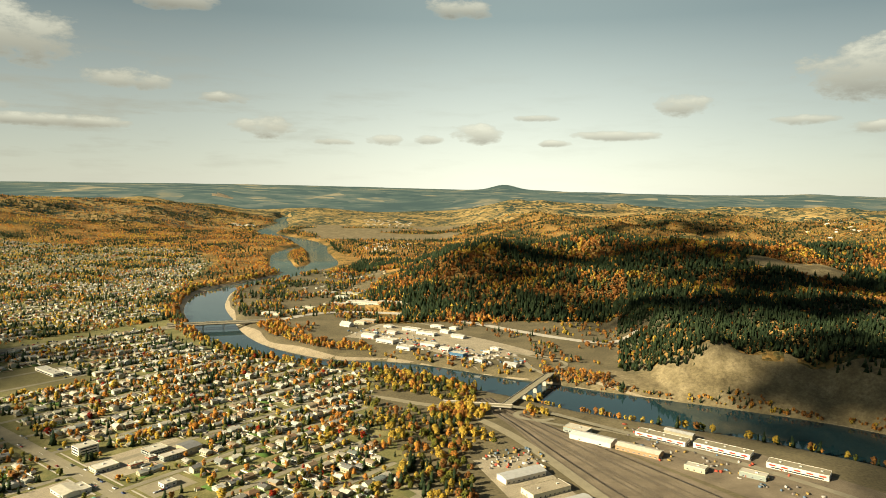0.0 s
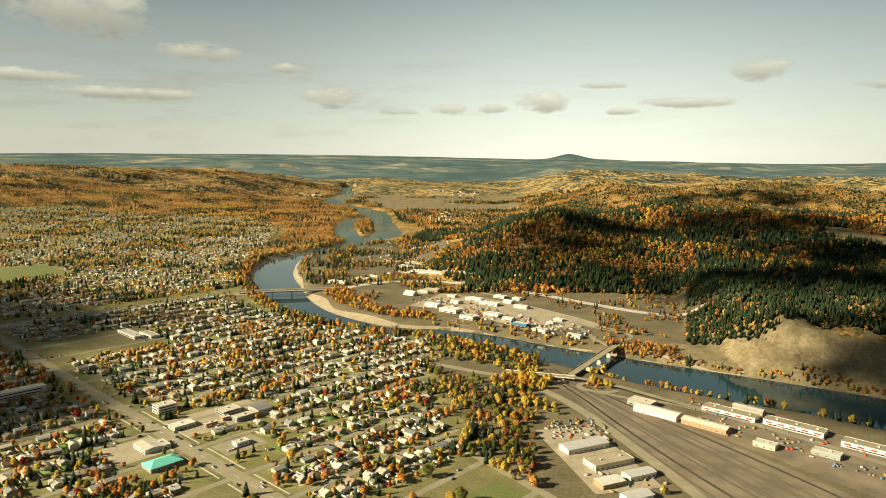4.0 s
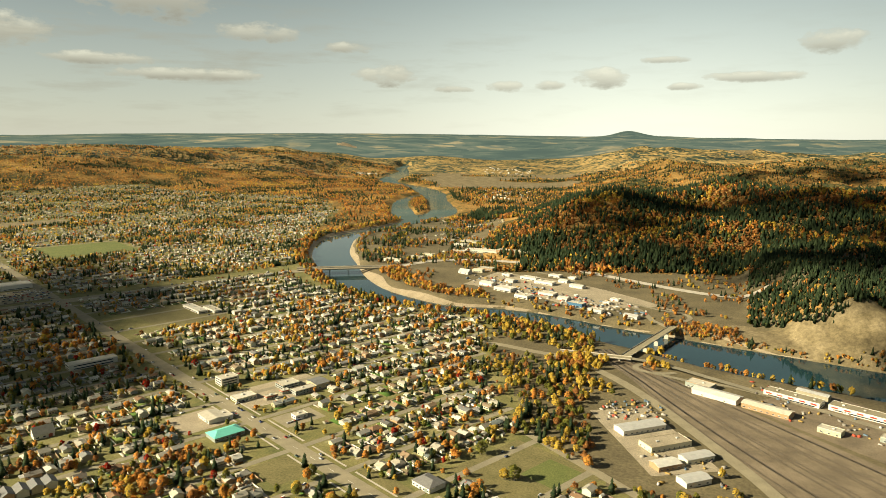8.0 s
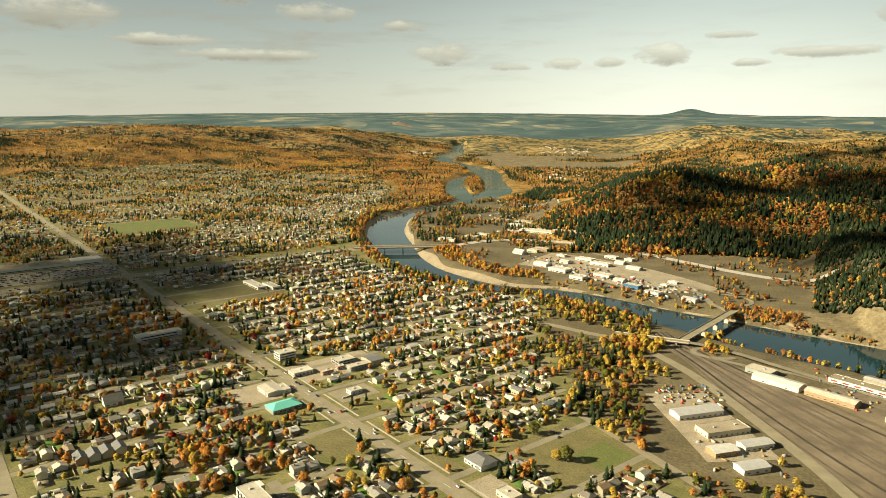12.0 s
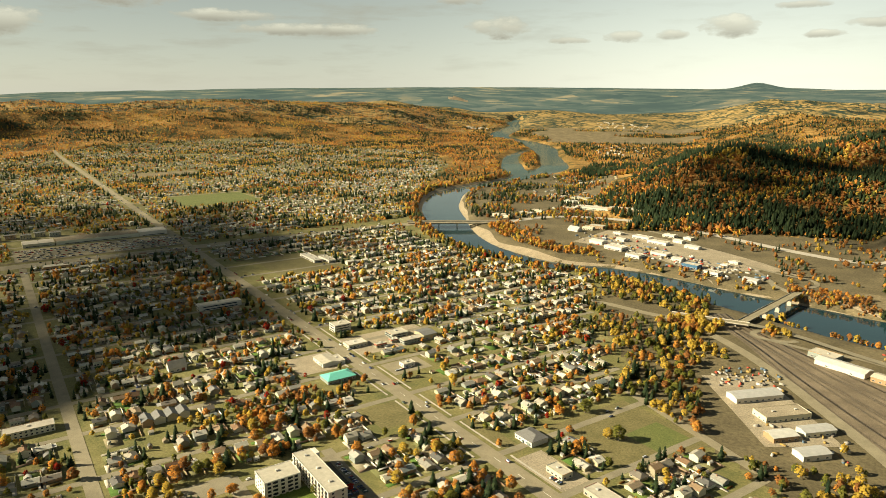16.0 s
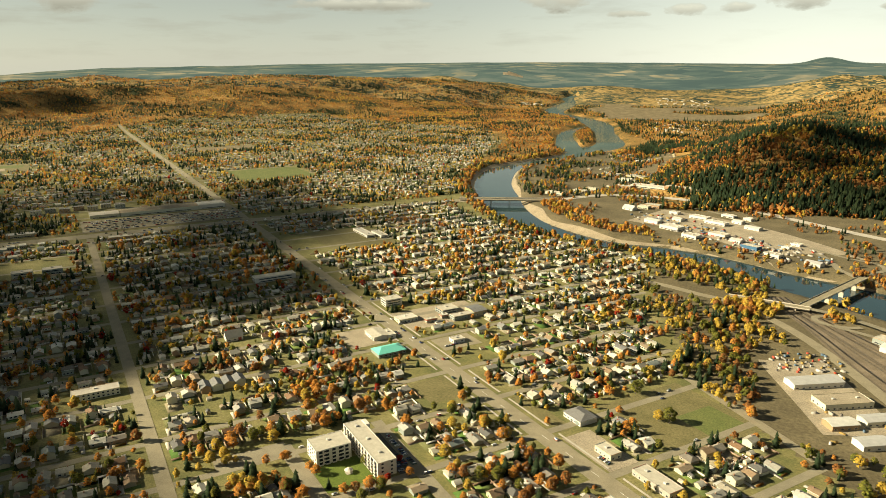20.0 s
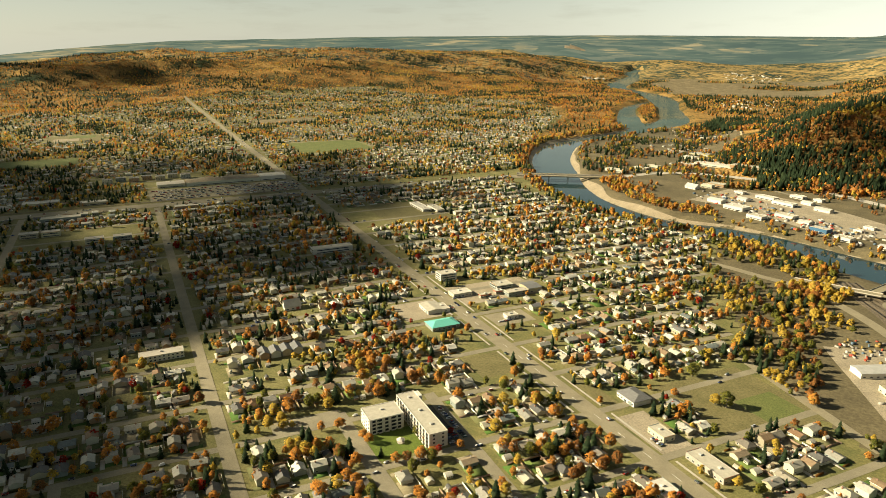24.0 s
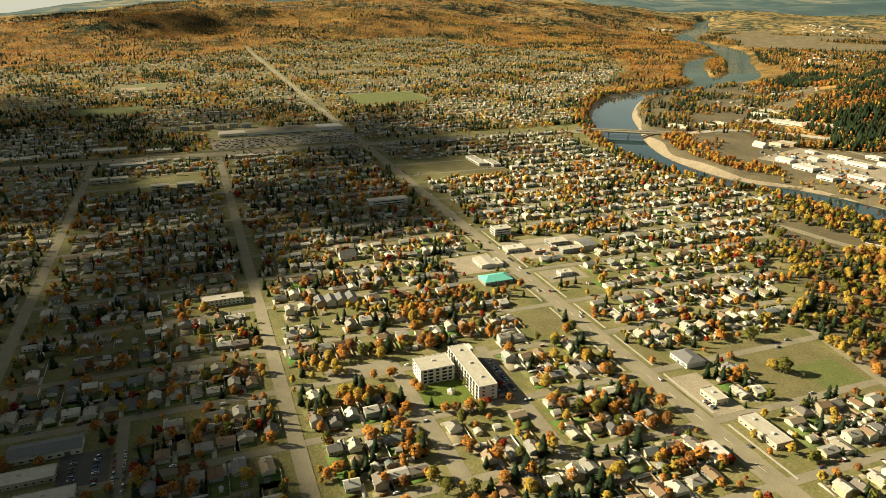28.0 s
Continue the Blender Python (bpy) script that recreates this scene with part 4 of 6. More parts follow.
def peninsula(x, y):
    d, side = from_line(x, y, RIVER)
    return (side < 0) & (d > 18) & (y > 1560) & (y < 2480) & (x < -150 - 0.1 * (y - 1600)) & (x > -700) & ((waves(x, y, 200, 3) > -0.12) | (d < 45))


stand("peninsula_trees", 4600, peninsula, (-720, -120, 1560, 2700), (0.2, 0.2, 0.16, 0.26, 0.5, 0.0), 180, 9, LOW_TREES, "yellow trees and spruces inside the river bend")


def island(x, y):
    d, side = from_line(x, y, RIVER)
    d2, _ = from_line(x, y, CHANNEL)
    return (side > 0) & (d > 16) & (d2 > 12) & (x > -745) & (x < -450) & (y > 2650) & (y < 3500)


stand("island_trees", 4200, island, (-760, -440, 2600, 3550), (0.5, 0.2, 0.2, 0.0, 0.1, 0.0), 240, 7, FAR_TREES, "orange trees on the river island")


def banks(x, y):
    d, side = from_line(x, y, RIVER)
    return (d > 11) & (d < np.where(x > 130, 30, 48)) & (side > 0) & in_view(x, y, 2600) & ~((x > 30) & (x < 120) & (y > 880) & (y < 1100))


stand("bank_trees", 62000, banks, (-900, 760, 600, 2600), (0.38, 0.5, 0.1, 0.08, 0.04, 0.0), 160, 10, LOW_TREES, "yellow cottonwoods along the river bank", lambda p: 0.42 + 0 * p[:, 0])


def belt(x, y):
    """The wooded slope between the town and the rail yard."""
    al, ac = ungrid(x, y)
    e = np.interp(al, *EDGE)
    d, side = from_line(x, y, RIVER)
    r, _ = from_line(x, y, np.column_stack([RAIL_ROAD[:, :2], np.full(len(RAIL_ROAD), 10.0)]))
    yard = (x > 36) & (x < 140) & (y > 560) & (y < 775)
    return (ac > e + 4) & (al < 900) & (al > 120) & (r > 16) & (d > 14) & ~yard & (x < np.interp(y, [500, 600, 668, 742, 811, 870, 917, 935, 1000], [190, 165, 140, 110, 80, 42, -5, 50, 60]))


stand("slope_trees", 5600, belt, (-260, 220, 430, 1080), (0.14, 0.5, 0.08, 0.34, 0.05, 0.0), 120, 10, MID_TREES, "golden and green trees on the slope beside the yard", lambda p: 0.65 + 0 * p[:, 0])


def grove(x, y):
    return (np.hypot((x - 24) / 40, (y - 890) / 34) < 1) | (np.hypot((x - 126) / 17, (y - 892) / 12) < 1)


stand("yellow_grove", 700, grove, (-20, 150, 850, 940), (0.2, 0.75, 0.05, 0.0, 0.0, 0.0), 100, 11, MID_TREES, "bright yellow grove inside the road junction", lambda p: 0.42 + 0 * p[:, 0])


def town_trees(x, y):
    al, ac = ungrid(x, y)
    off = np.min(np.abs(al[..., None] - np.array(CROSS)), -1)
    walls = (np.abs(off - 17) < 5.5) & (rng.random(al.shape) < 0.8)
    return town(x, y) & in_view(x, y, 4900) & ~on_street(x, y, 5.6) & ~cleared(x, y) & ~walls


NEAR_AT = grid(430, 190)
p_all = scatter(430000, town_trees, -4500, 900, 80, 4600)
r_all = np.hypot(*p_all.T)
a_all = ungrid(*p_all.T)[0]
p_all = p_all[rng.random(len(p_all)) < np.where(r_all < 1300, 0.85, np.clip(1800 / r_all, 0.45, 0.85)) * np.where(a_all > 1400, np.clip(0.85 + 1.0 * waves(*p_all.T, 420, 14), 0.3, 1.5), 0.7 * np.clip(0.9 + 0.6 * waves(*p_all.T, 230, 14), 0.3, 1.4))]
close = np.hypot(p_all[:, 0] - NEAR_AT[0], p_all[:, 1] - NEAR_AT[1])
order_ = np.argsort(close)
TREE_SPOTS, p_rest = p_all[order_[:290]], p_all[order_[290:]]
r_rest = np.hypot(*p_rest.T)
TOWN_MIX = (0.34, 0.15, 0.06, 0.2, 0.21, 0.045)
# haze is put into the far mix's colours: more green, less orange
for name, on, mix, high, kit in (("town_trees", r_rest < 720, TOWN_MIX, 8.4, MID_TREES), ("middle_town_trees", (r_rest >= 720) & (r_rest < 1250), TOWN_MIX, 8.2, LOW_TREES),
                                 ("far_town_trees", r_rest >= 1250, (0.17, 0.16, 0.08, 0.3, 0.36, 0.02), 8.0, FAR_TREES)):
    trees(name, p_rest[on], pick(p_rest[on], mix), high, kit, "autumn street and garden trees between the houses")


# ---- single trees near the camera's line ----
def mesh_part(name, v, f, mat, parent, label=""):
    me = mesh_of(name, v, f, [mat], None, name == "crown")
    if name == "crown":
        soften(me, rounded(v))
    o = new(name, me)
    o.parent = parent
    return tagged(o, label)


def trunk_of(seed, conifer=False):
    """A tapered trunk with limbs, unit high."""
    bm = bmesh.new()
    g = random.Random(seed)

    def limb(a, b, r0, r1):
        a, b = Vector(a), Vector(b)
        q = (b - a).to_track_quat("Z", "Y")
        rings = [[bm.verts.new(c + q @ Vector((r * math.cos(k * 1.0472), r * math.sin(k * 1.0472), 0))) for k in range(6)] for c, r in ((a, r0), (b, r1))]
        for k in range(6):
            bm.faces.new((rings[0][k], rings[0][(k + 1) % 6], rings[1][(k + 1) % 6], rings[1][k]))

    limb((0, 0, 0), (0, 0, 0.9 if conifer else 0.42), 0.025, 0.006 if conifer else 0.018)
    if not conifer:
        for k in range(5):
            a = k * 1.257 + g.random()
            limb((0, 0, 0.3 + 0.03 * k), (0.2 * math.cos(a), 0.2 * math.sin(a), 0.6 + 0.15 * g.random()), 0.013, 0.005)
    return bm


TREE_WORDS = ["orange-leaved garden tree", "golden yellow garden tree", "rust-brown half-bare tree", "green leafy garden tree", "dark green spruce", "crimson red maple"]
MASTERS = {}


def single_tree(x, y, kind, high, wide=1.0):
    z = float(height(x, y))
    key = (kind, rng.integers(0, 2) if kind < 5 else 0)
    m = pose(x, y, z, 0, 0, float(rng.uniform(0, 360))) @ Matrix.Diagonal((high * wide, high * wide, high, 1))
    if key in MASTERS:
        k = MASTERS[key].scale
        return copy_thing(MASTERS[key], m @ Matrix.Diagonal((1 / k.x, 1 / k.y, 1 / k.z, 1)))
    t = tagged(new("spruce_tree" if kind == 4 else "tree"), TREE_WORDS[kind] + " standing in a yard beside houses", "tree", "trees of the near streets")
    seed = 40 + kind * 7 + int(key[1])
    part("trunk", trunk_of(seed, kind == 4), M_BARK, t)
    v, f = spire(11, 7, seed) if kind == 4 else clumps(280, seed)
    mesh_part("crown", v, f, FOLIAGE[kind], t)
    t.matrix_basis = m
    MASTERS[key] = t
    return t


kinds = pick(TREE_SPOTS, TOWN_MIX)
for (x, y), k in zip(TREE_SPOTS, kinds):
    single_tree(float(x), float(y), int(k), float(rng.uniform(6.0, 13.5)) * (1.35 if k == 4 else 1.0), float(rng.uniform(1.0, 1.35)) if k != 4 else 1.2)
for a, b, k, h in ((367, 425, 3, 15), (374, 420, 1, 11), (421, 440, 3, 14), (475, 277, 1, 11), (426, 202, 5, 6), (578, 23, 5, 7), (418, 124, 0, 10), (408, 150, 0, 9), (406, 158, 2, 9), (404, 168, 0, 11), (402, 176, 0, 10),
                   (405, 200, 0, 8), (391, 228, 0, 10), (440, 141, 0, 9), (448, 139, 0, 8), (419, 143, 4, 9), (436, 178, 3, 8), (408, 184, 5, 6), (424, 180, 2, 6), (470, 128, 0, 9), (402, 112, 0, 10), (396, 116, 0, 9), (400, 400, 0, 8), (446, -152, 0, 10), (438, -146, 0, 9), (440, -138, 2, 9), (436, -156, 0, 8), (432, -152, 5, 6), (448, -142, 0, 9), (440, -118, 0, 8), (470, -88, 0, 9), (476, -78, 2, 9), (392, -86, 0, 9), (398, -74, 0, 7), (448, -76, 5, 6), (456, -82, 4, 12), (462, -76, 4, 10), (412, -60, 5, 8), (404, -56, 0, 11), (396, -58, 1, 9)):
    single_tree(*grid(a, b), k, h, 1.1 if k == 4 else 1.5)

# ---- buildings ----
def thing(name, x, y, turn, label, category, group="", z=None):
    """An Empty at a thing's base. Local x runs along turn."""
    o = tagged(new(name), label, category, group)
    o.matrix_basis = pose(x, y, float(height(x, y)) if z is None else z, 0, 0, math.degrees(turn))
    return o


def gable_wall(l, d, h, r):
    """Walls with gable ends over x; the ridge runs along x."""
    bm = bmesh.new()
    a, b = l / 2, d / 2
    lo = [bm.verts.new((x, y, -0.4)) for x, y in ((-a, -b), (a, -b), (a, b), (-a, b))]
    hi = [bm.verts.new((x, y, h)) for x, y in ((-a, -b), (a, -b), (a, b), (-a, b))]
    e, w = bm.verts.new((a, 0, h + r)), bm.verts.new((-a, 0, h + r))
    bm.faces.new((lo[0], lo[1], hi[1], hi[0]))
    bm.faces.new((lo[2], lo[3], hi[3], hi[2]))
    bm.faces.new((lo[1], lo[2], hi[2], e, hi[1]))
    bm.faces.new((lo[3], lo[0], hi[0], w, hi[3]))
    return bm


def gable_roof(l, d, h, r, over=0.5, thick=0.2, hip=0.0):
    """Two sloping slabs with eaves; hip draws the ridge in at both ends."""
    bm = bmesh.new()
    a, b = l / 2 + over, d / 2 + over
    z0 = h - over * r / (d / 2)
    lo = [(-a, -b, z0), (a, -b, z0), (a, b, z0), (-a, b, z0)]
    rg = [(a - hip, 0, h + r), (-a + hip, 0, h + r)]
    up = [bm.verts.new((x, y, z + thick)) for x, y, z in lo + rg]
    dn = [bm.verts.new((x, y, z + 0.03)) for x, y, z in lo + rg]
    for f in ((0, 1, 4, 5), (2, 3, 5, 4), (1, 2, 4), (3, 0, 5)):
        if len(f) == 4 or hip:
            bm.faces.new([up[k] for k in f])
    for f in ((5, 4, 1, 0), (4, 5, 3, 2)):
        bm.faces.new([dn[k] for k in f])
    for p, q in ((0, 1), (2, 3)):
        bm.faces.new((dn[p], dn[q], up[q], up[p]))
    if hip:
        for p, q in ((1, 2), (3, 0)):
            bm.faces.new((dn[p], dn[q], up[q], up[p]))
    else:
        for p, q in ((1, 4), (4, 2), (3, 5), (5, 0)):
            bm.faces.new((dn[p], dn[q], up[q], up[p]))
    return bm


def framed_window(x, y, z, w, h, parent, side="y"):
    """A dark pane in a slim white frame, proud of the wall at y (or x); one mesh."""
    s = 1 if (y if side == "y" else x) > 0 else -1
    bm = bmesh.new()
    for edge, out in ((0.12, 0.07), (0.0, 0.11)):
        n = len(bm.faces)
        if side == "y":
            box(bm, x - w / 2 - edge, x + w / 2 + edge, min(y, y + out * s), max(y, y + out * s), z - edge, z + h + edge)
        else:
            box(bm, min(x, x + out * s), max(x, x + out * s), y - w / 2 - edge, y + w / 2 + edge, z - edge, z + h + edge)
        bm.faces.ensure_lookup_table()
        for f in bm.faces[n:]:
            f.material_index = 0 if edge else 1
    return part("window", bm, (M_TRIM, M_GLASS), parent)


HOUSE_WORDS = ["small bungalow with a low gable roof", "compact house with a steep gable roof", "wide bungalow with an attached carport", "two-storey house with a gable roof", "hip-roofed bungalow with a brick chimney", "narrow house with a small porch"]


def house(design, x, y, turn):
    g = random.Random(90 + design)
    l, d = ((11.5, 8.0), (9.5, 8.5), (13.0, 8.5), (10.0, 8.5), (11.5, 9.0), (8.5, 10.5))[design]
    l, d = 0.98 * l, 0.98 * d
    h, r = ((2.9, 1.6), (3.2, 2.6), (2.8, 1.4), (5.3, 1.9), (3.0, 2.0), (3.3, 2.0))[design]
    t = thing("house", x, y, turn, HOUSE_WORDS[design] + " on a garden lot", "house", "houses of the near streets")
    part("wall", gable_wall(l, d, h, r if design != 4 else 0.02), M_WALL, t)
    part("roof", gable_roof(l, d, h, r, 0.55, 0.2, 3.2 if design == 4 else 0.0), M_ROOF, t)
    cx = l * (0.15 + 0.15 * g.random())
    part("chimney", boxes((cx - 0.4, cx + 0.4, 0.5, 1.3, h, h + r + 0.9), (cx - 0.48, cx + 0.48, 0.42, 1.38, h + r + 0.9, h + r + 1.05)), M_BRICK, t)
    part("door", boxes((-0.5, 0.5, -d / 2 - 0.08, -d / 2, 0.2, 2.25)), M_DOOR, t)
    part("step", boxes((-1.0, 1.0, -d / 2 - 1.4, -d / 2 - 0.02, -0.3, 0.18)), M_CONCRETE, t)
    framed_window(-l * 0.3, -d / 2, 0.9, 2.2, 1.3, t)
    framed_window(l * 0.3, d / 2, 1.0, 1.5, 1.1, t)
    framed_window(l / 2, -d * 0.1, 1.0, 1.3, 1.1, t, "x")
    if design == 2:
        part("carport", boxes((l / 2 + 0.1, l / 2 + 4.0, -d / 2, d / 2 - 1, 2.4, 2.6), (l / 2 + 3.7, l / 2 + 3.85, -d / 2 + 0.2, -d / 2 + 0.35, -0.3, 2.4), (l / 2 + 3.7, l / 2 + 3.85, d / 2 - 1.4, d / 2 - 1.25, -0.3, 2.4)), M_METAL, t)
    if design == 5:
        part("porch", boxes((-2, 2, -d / 2 - 2.2, -d / 2 - 0.05, 2.3, 2.5), (-1.9, -1.75, -d / 2 - 2.1, -d / 2 - 1.95, -0.3, 2.3), (1.75, 1.9, -d / 2 - 2.1, -d / 2 - 1.95, -0.3, 2.3)), M_TRIM, t)
    return t


def house_template(design):
    """A small house for the far rows: walls, gable roof, chimney and windows. Quads and their slots."""
    g = np.random.default_rng(design)
    L, D, H, R = 9.5 + 3 * g.random(), 7.5 + 1.5 * g.random(), 2.9 + 0.5 * g.random(), 1.4 + 1.0 * g.random()
    if design % 4 == 3:
        H += 2.0
    e, q = 0.5, []
    v = []

    def quad(pts, slot):
        n = len(v)
        v.extend(pts)
        q.append((n, n + 1, n + 2, n + 3, slot))

    a, b = L / 2, D / 2
    quad([(-a, -b, 0), (a, -b, 0), (a, -b, H), (-a, -b, H)], 0)
    quad([(a, b, 0), (-a, b, 0), (-a, b, H), (a, b, H)], 0)
    quad([(a, -b, 0), (a, b, 0), (a, 0, H + R), (a, -b, H)], 0)
    quad([(a, b, 0), (a, b, H), (a, 0, H + R), (a, 0, H + R - 0.01)], 0)
    quad([(-a, b, 0), (-a, -b, 0), (-a, 0, H + R), (-a, b, H)], 0)
    quad([(-a, -b, 0), (-a, -b, H), (-a, 0, H + R), (-a, 0, H + R - 0.01)], 0)
    s = R / b
    n0 = len(v)
    zl, zh = H - e * s + 0.12, H + R + 0.12
    v.extend([(-a - e, -b - e, zl), (a + e, -b - e, zl), (a + e, 0, zh), (-a - e, 0, zh), (a + e, b + e, zl), (-a - e, b + e, zl)])
    q.append((n0, n0 + 1, n0 + 2, n0 + 3, 1))
    q.append((n0 + 3, n0 + 2, n0 + 4, n0 + 5, 1))
    for sg in (1, -1):
        quad([(-a - e, sg * (b + e), zl - 0.25), (a + e, sg * (b + e), zl - 0.25), (a + e, sg * (b + e), zl), (-a - e, sg * (b + e), zl)], 2)
        for x in (-L * 0.3, 0.02 * L, L * 0.3):
            w = 0.6 + 0.5 * g.random()
            quad([(x - w, sg * (b + 0.03), 1.0), (x + w, sg * (b + 0.03), 1.0), (x + w, sg * (b + 0.03), 2.3), (x - w, sg * (b + 0.03), 2.3)], 3)
    cx = L * 0.2
    for x0, y0, x1, y1 in ((-0.4, -0.4, 0.4, -0.4), (0.4, -0.4, 0.4, 0.4), (0.4, 0.4, -0.4, 0.4), (-0.4, 0.4, -0.4, -0.4)):
        quad([(cx + x0, y0 + 0.8, H), (cx + x1, y1 + 0.8, H), (cx + x1, y1 + 0.8, H + R + 0.9), (cx + x0, y0 + 0.8, H + R + 0.9)], 4)
    quad([(cx - 0.4, 0.4, H + R + 0.9), (cx + 0.4, 0.4, H + R + 0.9), (cx + 0.4, 1.2, H + R + 0.9), (cx - 0.4, 1.2, H + R + 0.9)], 4)
    return np.array(v), np.array(q)


HOUSES = [house_template(k) for k in range(10)]
# templates 8 and 9 serve as garages and sheds
HOUSES[8] = (HOUSES[8][0] * (0.5, 0.62, 0.78), HOUSES[8][1][:-5])
HOUSES[9] = (HOUSES[9][0] * (0.34, 0.4, 0.68), HOUSES[9][1][:-5])


def lots():
    """Rows of houses on both sides of every street: x, y, turn, template, along, across."""
    out, back = [], []
    for c0, c1 in zip(CROSS[:-1], CROSS[1:]):
        for row, face in ((c0 + 17, 1), (c1 - 17, -1)):
            b = -1490.0
            while b < 1900:
                b += rng.choice((12.6, 13.6, 14.6, 17.0)) * (1.0 if row < 2300 else 1.5)
                ok = abs(b - 320) > 24 and (row > 1400 or all(abs(b - k) > 15 for k in AVENUES))
                if ok and b < east_edge(row) - 14:
                    a = row + rng.uniform(-3.5, 4.5) * face
                    x, y = grid(a, b)
                    side = rng.random() < 0.5
                    wild = 0.0 if row < 2300 else 1.0
                    x, y = x + wild * rng.normal() * 9, y + wild * rng.normal() * 9
                    out.append((x, y, TURN + math.pi / 2 * (face if not side else 0) + rng.normal() * (0.03 + 0.5 * wild), rng.integers(0, 8), a, b))
                    if rng.random() < 0.85 and row < 2300:
                        q = grid(row + face * rng.uniform(11, 16), b + rng.uniform(-4, 4))
                        back.append((*q, TURN + math.pi / 2 * rng.integers(0, 2), 8 if rng.random() < 0.5 else 9, row, b))
    return np.array(out), np.array(back)


LOTS, BACKS = lots()


def kept(rows, share):
    rows = rows[in_view(rows[:, 0], rows[:, 1], 4900) & (rows[:, 4] < town_end(rows[:, 5]) - 20) & ~cleared(rows[:, 0], rows[:, 1], 6)]
    a, b = rows[:, 4], rows[:, 5]
    rows = rows[~((np.abs(b - 134) < 13) & (a > 330) & (a < 500)) & ~((np.abs(b - 210) < 12) & (a > 320) & (a < 500)) & ~((a > 440) & (a < 500) & (b > 70) & (b < 140))]
    d, s = from_line(rows[:, 0], rows[:, 1], RIVER)
    rows = rows[d > 50]
    thick = np.where(rows[:, 4] > 1400, np.clip(0.85 - 1.1 * waves(rows[:, 0], rows[:, 1], 420, 14), 0.1, 0.9), 1.0)
    return rows[rng.random(len(rows)) < share * thick]


LOTS, BACKS = kept(LOTS, 0.9), kept(BACKS, 0.9)
gap = np.hypot(LOTS[:, 0] - NEAR_AT[0], LOTS[:, 1] - NEAR_AT[1])
rank = np.argsort(gap)
NEAR_LOTS, FAR_LOTS = LOTS[rank[:300]], LOTS[rank[300:]]


def house_stuff(name, rows, label):
    z = height(rows[:, 0], rows[:, 1])
    px, py, pz = squeeze(rows[:, 0], rows[:, 1], z)
    k = np.hypot(px, py) / np.hypot(rows[:, 0], rows[:, 1]) * rng.uniform(0.76, 1.1, len(rows)) * np.where(np.hypot(rows[:, 0], rows[:, 1]) > 1700, 0.85, 1.0)
    verts, faces, slots, m = [], [], [], 0
    for t, (tv, tq) in enumerate(HOUSES):
        on = rows[:, 3] == t
        if on.any():
            v, f, _, _ = strew([(tv, tq[:, :4])], np.column_stack([px[on], py[on], pz[on], k[on], k[on], rows[on, 2], np.zeros(on.sum()), np.zeros(on.sum())]))
            verts.append(v)
            faces.append(f + m)
            slots.append(np.tile(tq[:, 4], on.sum()))
            m += len(v)
    me = mesh_of(name, np.vstack(verts), np.vstack(faces), [M_WALL, M_ROOF, M_TRIM, M_GLASS, M_BRICK], np.concatenate(slots))
    return tagged(new(name, me), label, "houses", kind="stuff")


house_stuff("far_houses", FAR_LOTS, "rows of small pale houses with gable roofs")
house_stuff("garages", BACKS, "small garages and sheds behind the houses")
HOUSE_MASTERS = {}
for x, y, turn, k, a, b in NEAR_LOTS:
    k = int(k) % 6 if k < 7 else 0
    if k in HOUSE_MASTERS:
        copy_thing(HOUSE_MASTERS[k], pose(float(x), float(y), 0, 0, 0, math.degrees(turn)))
    else:
        HOUSE_MASTERS[k] = house(k, float(x), float(y), float(turn))

# ---- yards: drives, lawns, fences, hedges ----
CUBE = (np.array([(x, y, z) for z in (0, 1) for x, y in ((-0.5, -0.5), (0.5, -0.5), (0.5, 0.5), (-0.5, 0.5))], float), np.array([(4, 5, 6, 7), (0, 1, 5, 4), (1, 2, 6, 5), (2, 3, 7, 6), (3, 0, 4, 7)]))


def blocks(name, rows, mats, label, category):
    """Joined boxes. rows: x, y, z, long, wide, high, turn, slot."""
    r = np.asarray(rows, float)
    c, s = np.cos(r[:, 6])[:, None], np.sin(r[:, 6])[:, None]
    x, y, z = CUBE[0].T
    lx, ly = r[:, 3][:, None] * x, r[:, 4][:, None] * y
    v = np.stack([r[:, 0][:, None] + c * lx - s * ly, r[:, 1][:, None] + s * lx + c * ly, r[:, 2][:, None] + r[:, 5][:, None] * z], -1).reshape(-1, 3)
    f = (CUBE[1][None] + (np.arange(len(r)) * 8)[:, None, None]).reshape(-1, 4)
    return tagged(new(name, mesh_of(name, v, f, mats, np.repeat(r[:, 7], 5))), label, category, kind="stuff")


